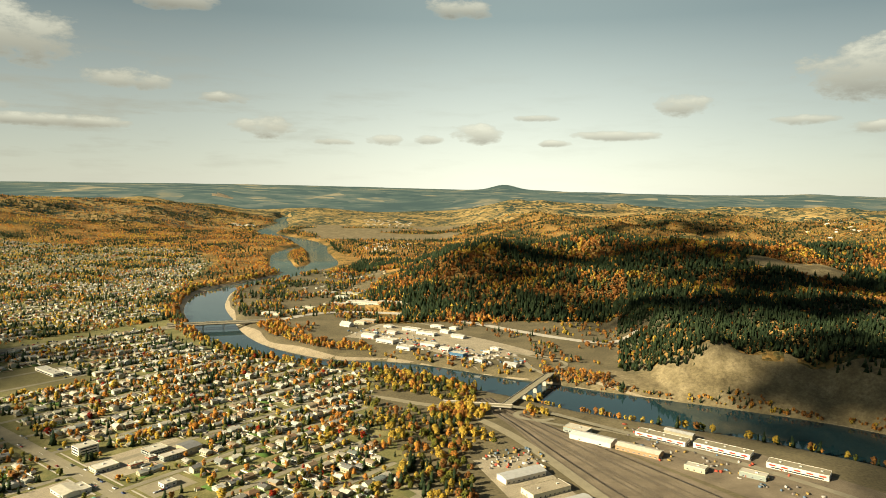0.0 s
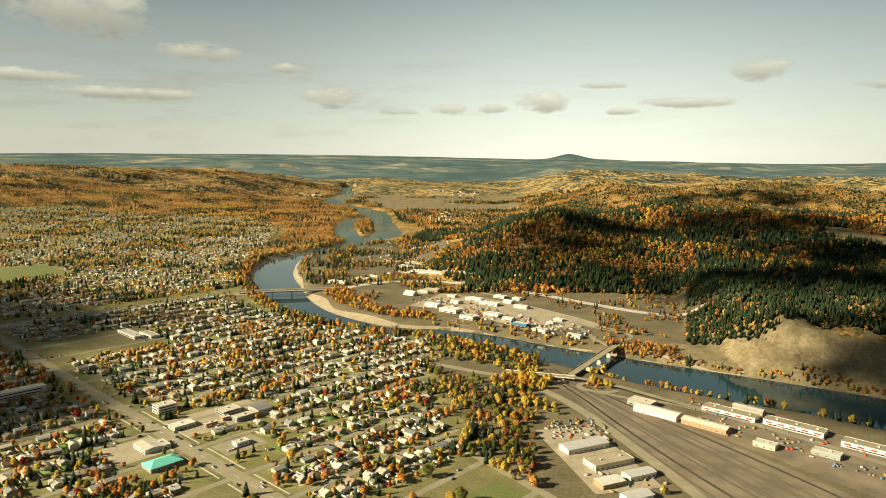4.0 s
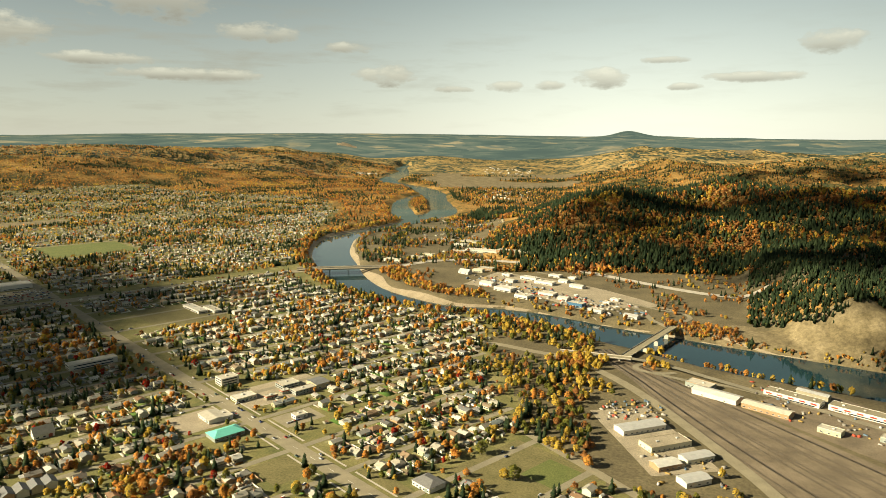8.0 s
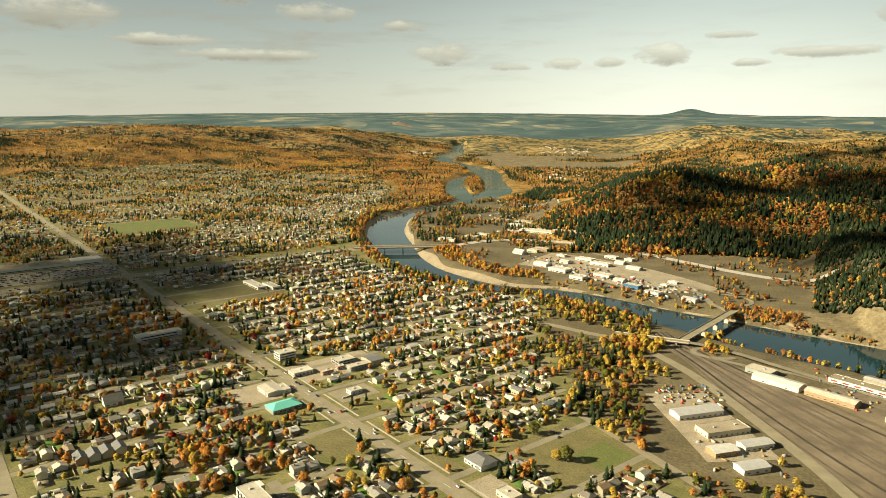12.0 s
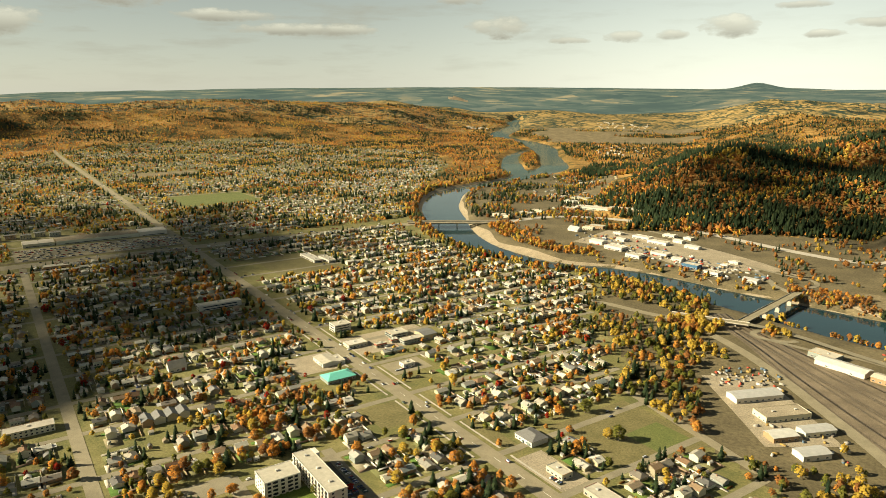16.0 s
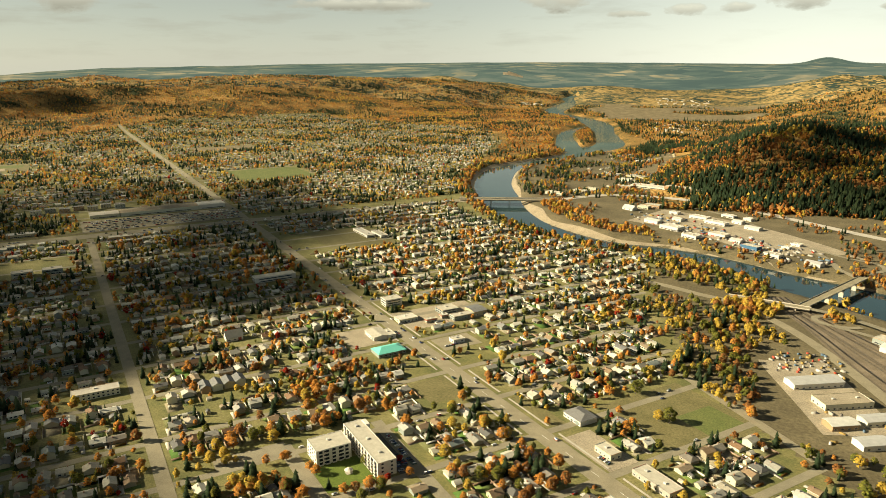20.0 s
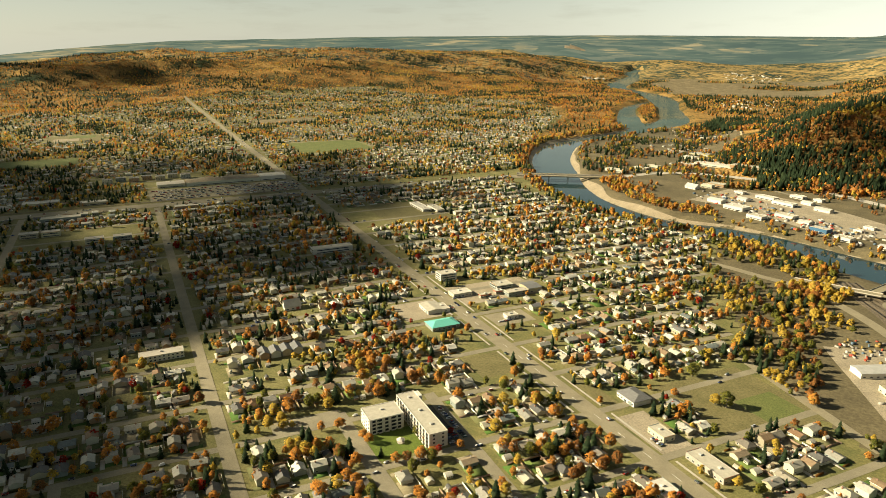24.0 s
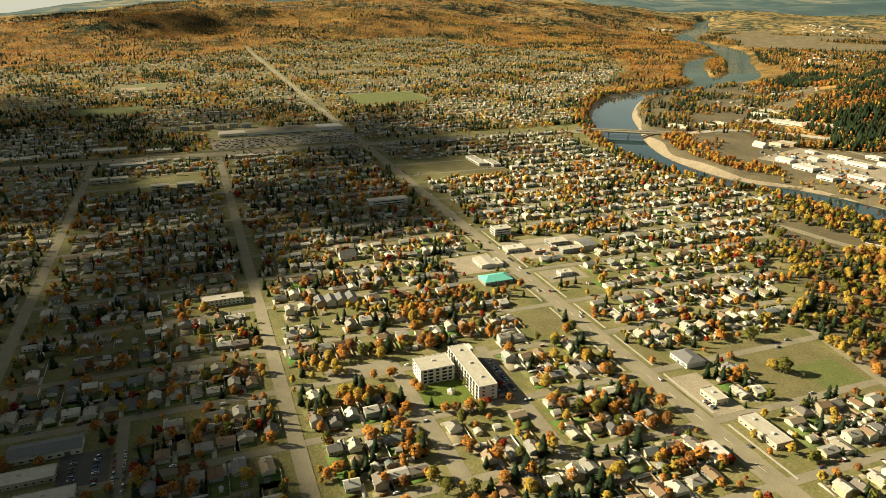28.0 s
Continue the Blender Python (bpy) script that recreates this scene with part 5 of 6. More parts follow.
M_YARDS = painted("yard_grass", [(0.11, 0.15, 0.035), (0.17, 0.16, 0.075), (0.065, 0.125, 0.022), (0.22, 0.185, 0.11), (0.13, 0.13, 0.05), (0.25, 0.215, 0.14), (0.1, 0.125, 0.04)], 0.95, 0.35, 0.5)
M_HEDGE = foliage("hedge_leaves", (0.05, 0.06, 0.015), (0.2, 0.09, 0.02))
drives, greens, fences, hedges = [], [], [], []
for x, y, turn, k, a, b in LOTS[np.hypot(LOTS[:, 0], LOTS[:, 1]) < 1900]:
    c = min(CROSS, key=lambda q: abs(q - a))
    face = 1 if c < a else -1
    z = float(height(x, y))
    u = rng.random(6)
    q = grid(a - face * 5.5, b + (6 if u[0] < 0.5 else -6))
    if u[1] < 0.7:
        drives.append((*q, z - 0.35, 13, 3.2, 0.5, TURN, 0))
    q = grid(a + face * 11, b)
    greens.append((*q, z - 0.4, 16 + 4 * u[2], 13.5, 0.48, TURN, 0))
    q = grid(a - face * 7.5, b)
    greens.append((*q, z - 0.4, 5, 13.5, 0.46, TURN, 0))
    if u[3] < 0.75:
        q = grid(a + face * 11, b + 7.6)
        fences.append((*q, z, 18, 0.14, 1.5, TURN, 0))
    if u[4] < 0.55:
        q = grid(a + face * 18.4, b)
        fences.append((*q, z, 0.14, 14.5, 1.6, TURN, 0))
    if u[5] < 0.35:
        q = grid(a - face * 9.5, b + 4 * (u[2] - 0.5))
        hedges.append((*q, z, 1.0, 4 + 5 * u[0], 1.1 + 0.6 * u[1], TURN, 0))
blocks("driveways", drives, [M_CONCRETE], "pale concrete driveways beside the houses", "driveways")
blocks("yards", greens, [M_YARDS], "patchy green and dry yards round the houses", "yards")
blocks("fences", fences, [M_FENCE], "board fences between the gardens", "fences")
blocks("hedges", hedges, [M_HEDGE], "clipped hedges and shrubs before the houses", "hedges")


# ---- cars ----
def car(x, y, turn, van=False):
    t = thing("van" if van else "car", x, y, turn, "parked van on the pavement" if van else "parked car on the asphalt", "van" if van else "car", "parked cars", float(height(x, y)) + 0.15)
    bm = boxes((-2.2, 2.2, -0.88, 0.88, 0.35, 0.95))
    bmesh.ops.bevel(bm, geom=bm.edges[:], offset=0.12, segments=1, affect="EDGES")
    part("body", bm, M_CAR, t)
    bm = bmesh.new()
    top = 1.95 if van else 1.45
    x0, x1 = (-2.1, 1.5) if van else (-1.5, 0.9)
    v = box(bm, x0, x1, -0.8, 0.8, 0.93, top)
    for q in v[4:]:
        q.co.x *= 0.8
        q.co.y *= 0.85
    part("cabin", bm, M_GLASS if not van else M_CAR, t)
    part("roof", boxes((x0 * 0.8, x1 * 0.8, -0.67, 0.67, top, top + 0.05)), M_CAR, t)
    for sx in (-1.35, 1.35):
        for sy in (-0.85, 0.85):
            bm = bmesh.new()
            bmesh.ops.create_cone(bm, cap_ends=True, segments=10, radius1=0.33, radius2=0.33, depth=0.22, matrix=Matrix.Translation((sx, sy, 0.33)) @ Matrix.Rotation(radians(90), 4, "X"))
            part("wheel", bm, M_TYRE, t)
    return t


CAR = VAN = None
spots = [(414 + 3.0 * k, b) for b in (198.0, 210.0) for k in range(18) if (k * 7 + int(b)) % 5]
spots += [(420 + 3.0 * k, 204.0) for k in range(6)]
spots += [(405 + 3.0 * k, -84.0) for k in range(12) if k % 4] + [(405 + 3.0 * k, -98.0) for k in range(12) if k % 3] + [(390 + 6.5 * k, -73.0) for k in range(8)] + [(394 + 7.0 * k, -66.8) for k in range(7)]
spots += [(345 + 3.2 * k, 338.0) for k in range(4)] + [(688, 330 + 4 * k) for k in range(4)] + [(604, 345 + 4 * k) for k in range(5)]
for n, (a, b) in enumerate(spots):
    x, y = grid(a, b + rng.uniform(-0.3, 0.3))
    if b in (-73.0, -66.8):
        turn = TURN + rng.normal() * 0.04
    else:
        turn = TURN + math.pi / 2 + rng.normal() * 0.04
    CAR = copy_thing(CAR, pose(x, y, 0.15, 0, 0, math.degrees(turn))) if CAR else car(x, y, turn)
street_cars = []
for c in CROSS[:7]:
    b = -160.0
    while b < 470:
        b += rng.exponential(34)
        if b < east_edge(c) - 20 and all(abs(b - q) > 22 for q in AVENUES) and len(street_cars) < 70:
            street_cars.append((*grid(c + rng.choice((-4.2, 4.2)), b), TURN + math.pi / 2))
for a in (300, 371, 392, 445, 520, 575, 660, 740, 800, 850):
    street_cars.append((*grid(a, 320 + rng.choice((-9, -5, 5, 9))), TURN))
for n, (x, y, turn) in enumerate(street_cars):
    if n % 6 == 0:
        VAN = copy_thing(VAN, pose(float(x), float(y), 0.2, 0, 0, math.degrees(turn))) if VAN else car(float(x), float(y), turn, True)
    else:
        CAR = copy_thing(CAR, pose(float(x), float(y), 0.2, 0, 0, math.degrees(turn)))
far_cars = []
for k in range(620):
    u = rng.random(3)
    if k < 330:
        a, b = 1392 + 17 * int(6 * u[0]) + rng.uniform(-1, 1), 40 + 284 * u[1]
    elif k < 480:
        c = CROSS[int(7 + u[0] * 9)]
        a, b = c + (4.2 if u[2] < 0.5 else -4.2), -500 + 1150 * u[1]
    elif k < 560:
        a, b = 500 + 2000 * u[0], 320 + (-9, -5, 5, 9)[int(4 * u[2])]
    else:
        a, b = 1340 + 24 * u[0], -330 + 1100 * u[1]
    x, y = grid(a, b)
    if b < east_edge(a) - 15:
        z = float(height(x, y)) + 0.35
        turn = TURN + (math.pi / 2 if k < 480 or k >= 560 else 0)
        far_cars += [(x, y, z, 4.4, 1.8, 0.95, turn, 0), (x, y, z + 0.9, 2.3, 1.6, 0.55, turn, 1)]
blocks("far_cars", far_cars, [M_CAR, M_GLASS], "small parked and driving cars on far streets", "cars")


# ---- larger buildings ----
def flat_building(name, a, b, la, lb, h, label, category="building", wall=None, roof=None, turn=0.0, floors=1, xy=None, bays=(5, 3), doors=1, group=""):
    """A flat-roofed building on the grid: walls, roof deck behind a parapet, windows by floors and bays, doors, roof units."""
    x, y = xy if xy else grid(a, b)
    t = thing(name, x, y, TURN + turn, label, category, group)
    wall, roof = wall or M_WALL, roof or M_CONCRETE
    p, q = la / 2, lb / 2
    part("wall", boxes((-p, p, -q, q, -0.5, h)), wall, t)
    part("parapet", boxes((-p - 0.1, p + 0.1, -q - 0.1, -q + 0.25, h, h + 0.5), (-p - 0.1, p + 0.1, q - 0.25, q + 0.1, h, h + 0.5), (-p - 0.1, -p + 0.25, -q + 0.25, q - 0.25, h, h + 0.5), (p - 0.25, p + 0.1, -q + 0.25, q - 0.25, h, h + 0.5)), wall, t)
    part("roof", boxes((-p + 0.25, p - 0.25, -q + 0.25, q - 0.25, h, h + 0.2)), roof, t)
    fh = h / floors
    for f in range(floors):
        if max(la, lb) > 20 and math.hypot(x, y) > 800:  # long ribbons of glass on the far ones
            for s in (-1, 1):
                framed_window(0, s * q, f * fh + 1.0, la * 0.84, min(1.3, fh * 0.45), t)
                framed_window(s * p, 0, f * fh + 1.0, lb * 0.8, min(1.3, fh * 0.45), t, "x")
            continue
        for n in range(bays[0]):
            u = -p + la * (n + 0.5) / bays[0]
            for s in (-1, 1):
                framed_window(u, s * q, f * fh + 1.0, min(1.8, la / bays[0] * 0.5), min(1.4, fh * 0.5), t)
        for n in range(bays[1]):
            u = -q + lb * (n + 0.5) / bays[1]
            for s in (-1, 1):
                framed_window(s * p, u, f * fh + 1.0, min(1.8, lb / bays[1] * 0.5), min(1.4, fh * 0.5), t, "x")
    for n in range(doors):
        part("door", boxes((-p * 0.5 + n * 3.1 - 0.6, -p * 0.5 + n * 3.1 + 0.6, -q - 0.14, -q, 0, 2.2)), M_DOOR, t)
    for n in range(max(1, int(la / 18))):
        u = -p + la * (n + 0.6) / max(1, int(la / 18))
        part("roof_unit", boxes((u - 1.2, u + 1.2, -0.9, 0.9, h + 0.2, h + 1.3)), M_METAL, t)
    return t


def pitched_building(name, a, b, l, d, h, r, label, category="building", wall=None, roof=None, turn=0.0, xy=None, hip=0.0, bays=4, doors=1, group=""):
    """A larger building with a pitched roof, its ridge along local x."""
    x, y = xy if xy else grid(a, b)
    t = thing(name, x, y, TURN + turn, label, category, group)
    part("wall", gable_wall(l, d, h, r if not hip else 0.02), wall or M_WALL, t)
    part("roof", gable_roof(l, d, h, r, 0.6, 0.25, hip), roof or M_METAL, t)
    bays = bays if math.hypot(x, y) < 800 else 2
    for n in range(bays):
        u = -l / 2 + l * (n + 0.5) / bays
        framed_window(u, -d / 2, 1.2, min(2.4, l / bays * 0.5), 1.2, t)
        framed_window(u, d / 2, 1.2, min(2.4, l / bays * 0.5), 1.2, t)
    for n in range(doors):
        u = l / 2 * (-0.6 + 0.5 * n)
        part("door", boxes((u - 1.8, u + 1.8, d / 2 + 0.02, d / 2 + 0.16, -0.2, min(3.4, h - 0.4))), M_DOOR, t)
    return t


M_TEAL = painted("teal_metal_roof", [(0.16, 0.55, 0.45), (0.17, 0.57, 0.47)], 0.45, 0.12)
M_WHITE = painted("white_wall", [(0.6, 0.56, 0.48), (0.64, 0.6, 0.52)], 0.75, 0.1)
M_PALE = painted("pale_membrane_roof", [(0.54, 0.49, 0.39), (0.48, 0.44, 0.35), (0.58, 0.54, 0.46)], 0.8, 0.22, 0.25)
M_BLUE = painted("blue_metal_wall", [(0.05, 0.13, 0.22), (0.06, 0.14, 0.24)], 0.5, 0.1)
M_RED = painted("red_fascia", [(0.42, 0.04, 0.03), (0.45, 0.05, 0.03)], 0.5, 0.1)
M_GREYROOF = painted("grey_shingle", [(0.17, 0.17, 0.165), (0.19, 0.185, 0.175)], 0.85, 0.25)


def balconies(t, along, face, x0, x1, floors, fh, bays):
    """Rows of balconies: slab, railing and a dark recessed door, one of each for every flat."""
    for f in range(floors):
        for n in range(bays):
            u = x0 + (x1 - x0) * (n + 0.5) / bays
            w = (x1 - x0) / bays * 0.62
            s = 1 if face > 0 else -1
            z = f * fh + 0.25
            if along:
                dims = lambda p, q, d0, d1, z0, z1: (p, q, min(face + s * d0, face + s * d1), max(face + s * d0, face + s * d1), z0, z1)
            else:
                dims = lambda p, q, d0, d1, z0, z1: (min(face + s * d0, face + s * d1), max(face + s * d0, face + s * d1), p, q, z0, z1)
            b_ = part("balcony", boxes(dims(u - w / 2, u + w / 2, 0, 1.4, z, z + 0.18)), M_CONCRETE, t)
            part("railing", boxes(dims(u - w / 2, u + w / 2, 1.32, 1.4, z + 0.18, z + 1.15)), M_WHITE, b_)
            part("balcony_door", boxes(dims(u - w * 0.42, u + w * 0.42, 0.02, 0.08, z + 0.2, z + 2.3)), M_GLASS, b_)


apt = flat_building("apartment_block", 460.5, 159, 21, 28, 12.2, "cream four-storey apartment block with pale flat roof and balconies", "apartment building", M_WHITE, M_PALE, floors=4, bays=(4, 2), doors=0, group="apartment blocks")
balconies(apt, False, -10.5, -13, 13, 4, 3.05, 5)
apt = flat_building("apartment_block", 446.5, 186, 67, 15, 12.2, "long white four-storey apartment block with pale flat roof and balconies", "apartment building", M_WHITE, M_PALE, floors=4, bays=(11, 2), doors=0, group="apartment blocks")
balconies(apt, True, 7.5, -32, 32, 4, 3.05, 11)
part("stair_tower", boxes((22, 31, -10.5, -7.4, -0.3, 13.4)), M_WHITE, apt)
# gazebo on the lawn
gz = thing("gazebo", *grid(431, 163), TURN, "small white gazebo on the green lawn", "gazebo")
bm = bmesh.new()
bmesh.ops.create_cone(bm, cap_ends=True, segments=8, radius1=3.4, radius2=0.2, depth=1.8, matrix=Matrix.Translation((0, 0, 3.4)))
part("roof", bm, M_WHITE, gz)
for k in range(8):
    c, s = 2.8 * math.cos(k * math.pi / 4), 2.8 * math.sin(k * math.pi / 4)
    part("post", boxes((c - 0.1, c + 0.1, s - 0.1, s + 0.1, -0.1, 2.52)), M_WHITE, gz)
part("floor", boxes((-2.4, 2.4, -2.4, 2.4, -0.1, 0.25)), M_CONCRETE, gz)
# the teal-roofed hall and its neighbours by the avenue
pitched_building("hall", 620, 284, 31, 20, 4.2, 3.2, "low hall with a bright teal hipped metal roof", "hall", None, M_TEAL, math.pi / 2, hip=8, bays=6)
pitched_building("shop", 668, 292, 26, 18, 4.2, 1.2, "white-roofed shop beside a gravel lot", "shop", M_WHITE, M_PALE, 0.0, bays=4)
flat_building("canopy", 664, 304, 20, 10, 4.0, "flat white filling-station canopy building", "canopy", M_WHITE, M_PALE, bays=(2, 1), doors=1)
flat_building("shop", 698, 343, 16, 24, 4.2, "single-storey shop with a red fascia and pale roof", "shop", M_WALL, M_PALE, bays=(4, 5), doors=3)
for a, b, la, lb in ((678, 366, 6, 14), (683, 386, 7, 9)):
    o = flat_building("kiosk", a, b, la, lb, 4.2, "small filling-station kiosk with a red band", "shop", M_WALL, M_PALE, bays=(2, 3))
    part("fascia", boxes((-la / 2 - 0.08, la / 2 + 0.08, -lb / 2 - 0.08, lb / 2 + 0.08, 3.1, 3.9)), M_RED, o, "red fascia band")
flat_building("office", 700, 400, 18, 22, 5.5, "two-storey office block with a pale flat roof", "office", M_WALL, M_PALE, floors=2, bays=(5, 6))
flat_building("office", 672, 404, 12, 26, 5.0, "two-storey shop row with green trim", "office", M_WALL, M_CONCRETE, floors=2, bays=(3, 6))
pitched_building("hall", 678, 428, 18, 22, 6, 1.2, "grey hall with a shallow roof", "hall", None, M_GREYROOF, math.pi / 2, bays=4)
flat_building("kiosk", 611, 362, 10, 14, 4.0, "small white kiosk on an asphalt lot", "shop", M_WHITE, M_PALE, bays=(2, 2))
pitched_building("hall", 410, 365, 22, 18, 4.6, 2.6, "white-walled hall with a dark grey hipped roof", "hall", M_WHITE, M_GREYROOF, 0, hip=6, bays=5)
flat_building("shop", 356, 347, 18, 11, 4.6, "small pink and white corner store with a flat roof", "shop", M_WALL, M_PALE, bays=(4, 2), doors=2)
flat_building("shop", 308, 350, 36, 14, 4.6, "low store with a long flat grey roof", "shop", M_BRICK, M_PALE, bays=(7, 3), doors=2)
flat_building("shop", 300, 300, 20, 14, 4.4, "low flat-roofed shop by the avenue", "shop", M_WALL, M_PALE, bays=(4, 3), doors=2)
flat_building("care_home", 427, -128, 13, 42, 4.2, "long white-roofed building behind orange trees", "building", M_WALL, M_PALE, bays=(3, 9))
flat_building("care_home", 401, -110, 13, 34, 4.2, "low white-roofed building with a side wing", "building", M_WALL, M_PALE, bays=(3, 7))
pitched_building("care_home", 454, -116, 44, 16, 5.0, 2.4, "long grey-roofed lodge with dormers in the shade", "building", None, M_GREYROOF, math.pi / 2, bays=8)
flat_building("apartment_block", 662, 9, 14, 40, 6.0, "long two-storey grey apartment row with a flat roof", "apartment building", None, M_CONCRETE, floors=2, bays=(3, 10), group="apartment blocks")
pitched_building("church", 738, 151, 18, 13, 4.5, 6.5, "white church with a steep pale roof", "church", M_WHITE, M_PALE, math.pi / 2, bays=3)
for k in range(4):
    pitched_building("townhouse", 624, 98 + 10.5 * k, 15, 9, 5.4, 2.4, "grey gabled townhouse in a short row", "townhouse", None, M_GREYROOF, 0, bays=2, group="townhouses")
flat_building("apartment_block", 757, 352, 16, 22, 9.0, "white three-storey walk-up with a flat roof", "apartment building", M_WHITE, M_PALE, floors=3, bays=(4, 5), group="apartment blocks")
flat_building("apartment_block", 936, 254, 16, 58, 7.0, "long white two-storey building with a flat roof", "apartment building", M_WHITE, M_PALE, floors=2, bays=(3, 14), group="apartment blocks")
for b in (-148, -118, -56, -18):
    flat_building("apartment_block", 1196 if b < -100 else 1126, b, 16, 26, 7.5, "grey two-storey apartment row with a dark roof", "apartment building", None, M_CONCRETE, floors=2, bays=(3, 6), group="apartment blocks")
flat_building("school", 1130, 474, 64, 16, 4.5, "low school wing with a pale flat roof", "school", M_WHITE, M_PALE, bays=(12, 3))
flat_building("school", 1106, 494, 44, 14, 4.5, "white school wing beside the playing field", "school", M_WHITE, M_PALE, bays=(9, 3))
flat_building("mall", 1530, 184, 46, 150, 7.0, "long low shopping mall with a pale roof", "mall", M_WALL, M_GRAVEL, bays=(6, 16), doors=3)
flat_building("mall", 1528, 287, 40, 54, 8.5, "white-roofed end block of the shopping mall", "mall", M_WHITE, M_PALE, bays=(5, 8), doors=2)
flat_building("mall", 1530, 80, 40, 54, 6.5, "low wing of the shopping mall", "mall", M_WALL, M_CONCRETE, bays=(5, 8), doors=2)
for k in range(7):
    flat_building("apartment_block", 1610 + 14 * (k % 2), -40 + 26 * k, 14, 20, 8.5, "pale three-storey apartment block behind the mall", "apartment building", M_WALL, M_GREYROOF, floors=3, bays=(3, 4), group="apartment blocks")
for a, b, la, lb in ((1412, -310, 26, 70), (1408, -60, 20, 50), (1440, -150, 24, 60), (1300, -110, 18, 60), (1305, 90, 16, 40), (1420, -220, 22, 44)):
    flat_building("shop", a, b, la, lb, 5.5, "low flat-roofed shop along the highway", "shop", M_WALL, M_PALE, bays=(4, 8), doors=2)

# ---- rail yard and sheds ----
TRACKS = curve([(60, 960, 14), (78, 915, 16), (112, 850, 24), (150, 775, 38), (195, 690, 52), (245, 600, 62), (300, 500, 66), (350, 410, 66)], 10)
t_ = np.gradient(TRACKS[:, :2], axis=0)
n_ = np.stack([-t_[:, 1], t_[:, 0]], 1) / np.hypot(*t_.T)[:, None]
bed = []
for s in (-1, 1):
    q = TRACKS[:, :2] + n_ * (TRACKS[:, 2] * s)[:, None]
    bed.append(np.column_stack([q, np.full(len(q), 0.2)]))
m_ = len(TRACKS)
setting("rail_bed", mesh_of("rail_bed", np.vstack(bed), [(k + 1, k, m_ + k, m_ + k + 1) for k in range(m_ - 1)], [M_TRACKBED]), "brown ballast of a wide rail yard", "rail yard")
M_STEEL, _, b_ = material("rail_steel", 0.35, 0.9)
b_.inputs["Base Color"].default_value = (0.28, 0.24, 0.2, 1)
M_SLEEPER = earth("oily_sleepers", [(0.3, (0.11, 0.088, 0.06)), (0.7, (0.19, 0.15, 0.1))], 0.3, 1.5)
for n in range(11):
    s = -0.88 + 1.76 * (n + 0.5 * math.sin(2.3 * n)) / 10
    mid = TRACKS[:, :2] + n_ * (TRACKS[:, 2] * s)[:, None]
    tr = thing("rail_track", float(mid[m_ // 2][0]), float(mid[m_ // 2][1]), 0.0, "worn steel rails on dark sleepers in the yard", "rail track", "rail tracks", 0.0)
    for name, off, w, z, mat in (("sleeper_bed", 0, 2.4, 0.3, M_SLEEPER), ("rail", -0.75, 0.16, 0.5, M_STEEL), ("rail", 0.75, 0.16, 0.5, M_STEEL)):
        v = np.vstack([np.column_stack([mid + n_ * (off + w / 2 * e), np.full(m_, z)]) for e in (-1, 1)]) - np.array(tr.matrix_basis.translation)
        mesh_part(name, v, [(k + 1, k, m_ + k, m_ + k + 1) for k in range(m_ - 1)], mat, tr)
drape("gravel_yard", curve([(68, 742, 0), (76, 715, 0), (95, 660, 0), (115, 600, 0)], 15), 66, M_YARD, 0.3, "pale gravel yard beside the sheds", "yard")
drape("gravel_yard", curve([(205, 880, 0), (260, 800, 0), (320, 720, 0), (400, 620, 0), (470, 540, 0)], 15), 120, M_TRACKBED, 0.16, "grey industrial yard between tracks and river", "yard")
R30 = radians(30) - TURN
pitched_building("warehouse", 0, 0, 50, 17, 5.5, 1.6, "long warehouse with a bright white metal roof", "warehouse", M_WHITE, M_METAL, R30, xy=(84, 690), bays=8, doors=2, group="yard sheds")
flat_building("warehouse", 0, 0, 46, 20, 5.5, "beige flat-roofed warehouse in the gravel yard", "warehouse", M_WALL, M_YARD, R30, xy=(104, 656), bays=(8, 3), group="yard sheds")
pitched_building("warehouse", 0, 0, 30, 13, 5, 1.4, "grey metal shed in the gravel yard", "warehouse", M_WALL, M_METAL, R30, xy=(128, 630), bays=5, group="yard sheds")
pitched_building("warehouse", 0, 0, 24, 14, 5, 1.6, "pale metal shed beside parked machines", "warehouse", M_WALL, M_METAL, R30, xy=(98, 610), bays=4, group="yard sheds")
pitched_building("warehouse", 0, 0, 26, 14, 5, 1.4, "small white shed in the yard", "warehouse", M_WHITE, M_METAL, R30, xy=(118, 585), bays=3, group="yard sheds")
RS = radians(-37) - TURN
pitched_building("rail_shed", 0, 0, 52, 18, 6, 1.8, "long green-white freight shed beside the tracks", "warehouse", M_WHITE, M_METAL, RS, xy=(180, 798), bays=8, doors=4, group="yard sheds")
pitched_building("rail_shed", 0, 0, 50, 16, 5.5, 1.6, "long freight shed wing with a pale roof", "warehouse", M_WALL, M_PALE, RS, xy=(225, 764), bays=8, doors=4, group="yard sheds")
flat_building("rail_shed", 0, 0, 30, 18, 6, "flat-roofed end building of the freight shed", "warehouse", M_WALL, M_PALE, RS, xy=(168, 829), bays=(4, 2), group="yard sheds")
for x, y, l in ((264, 806, 60), (322, 770, 62), (380, 715, 60)):
    o = flat_building("depot", 0, 0, l, 17, 6, "white depot row with red door bands", "warehouse", M_WHITE, M_ROAD, RS, xy=(x, y), bays=(9, 2), doors=3, group="yard sheds")
    for k in range(5):
        u = -l / 2 + l * (k + 0.5) / 5
        part("awning", boxes((u - 3, u + 3, -9.4, -8.62, 3.6, 4.8)), M_RED, o, "red awning band")
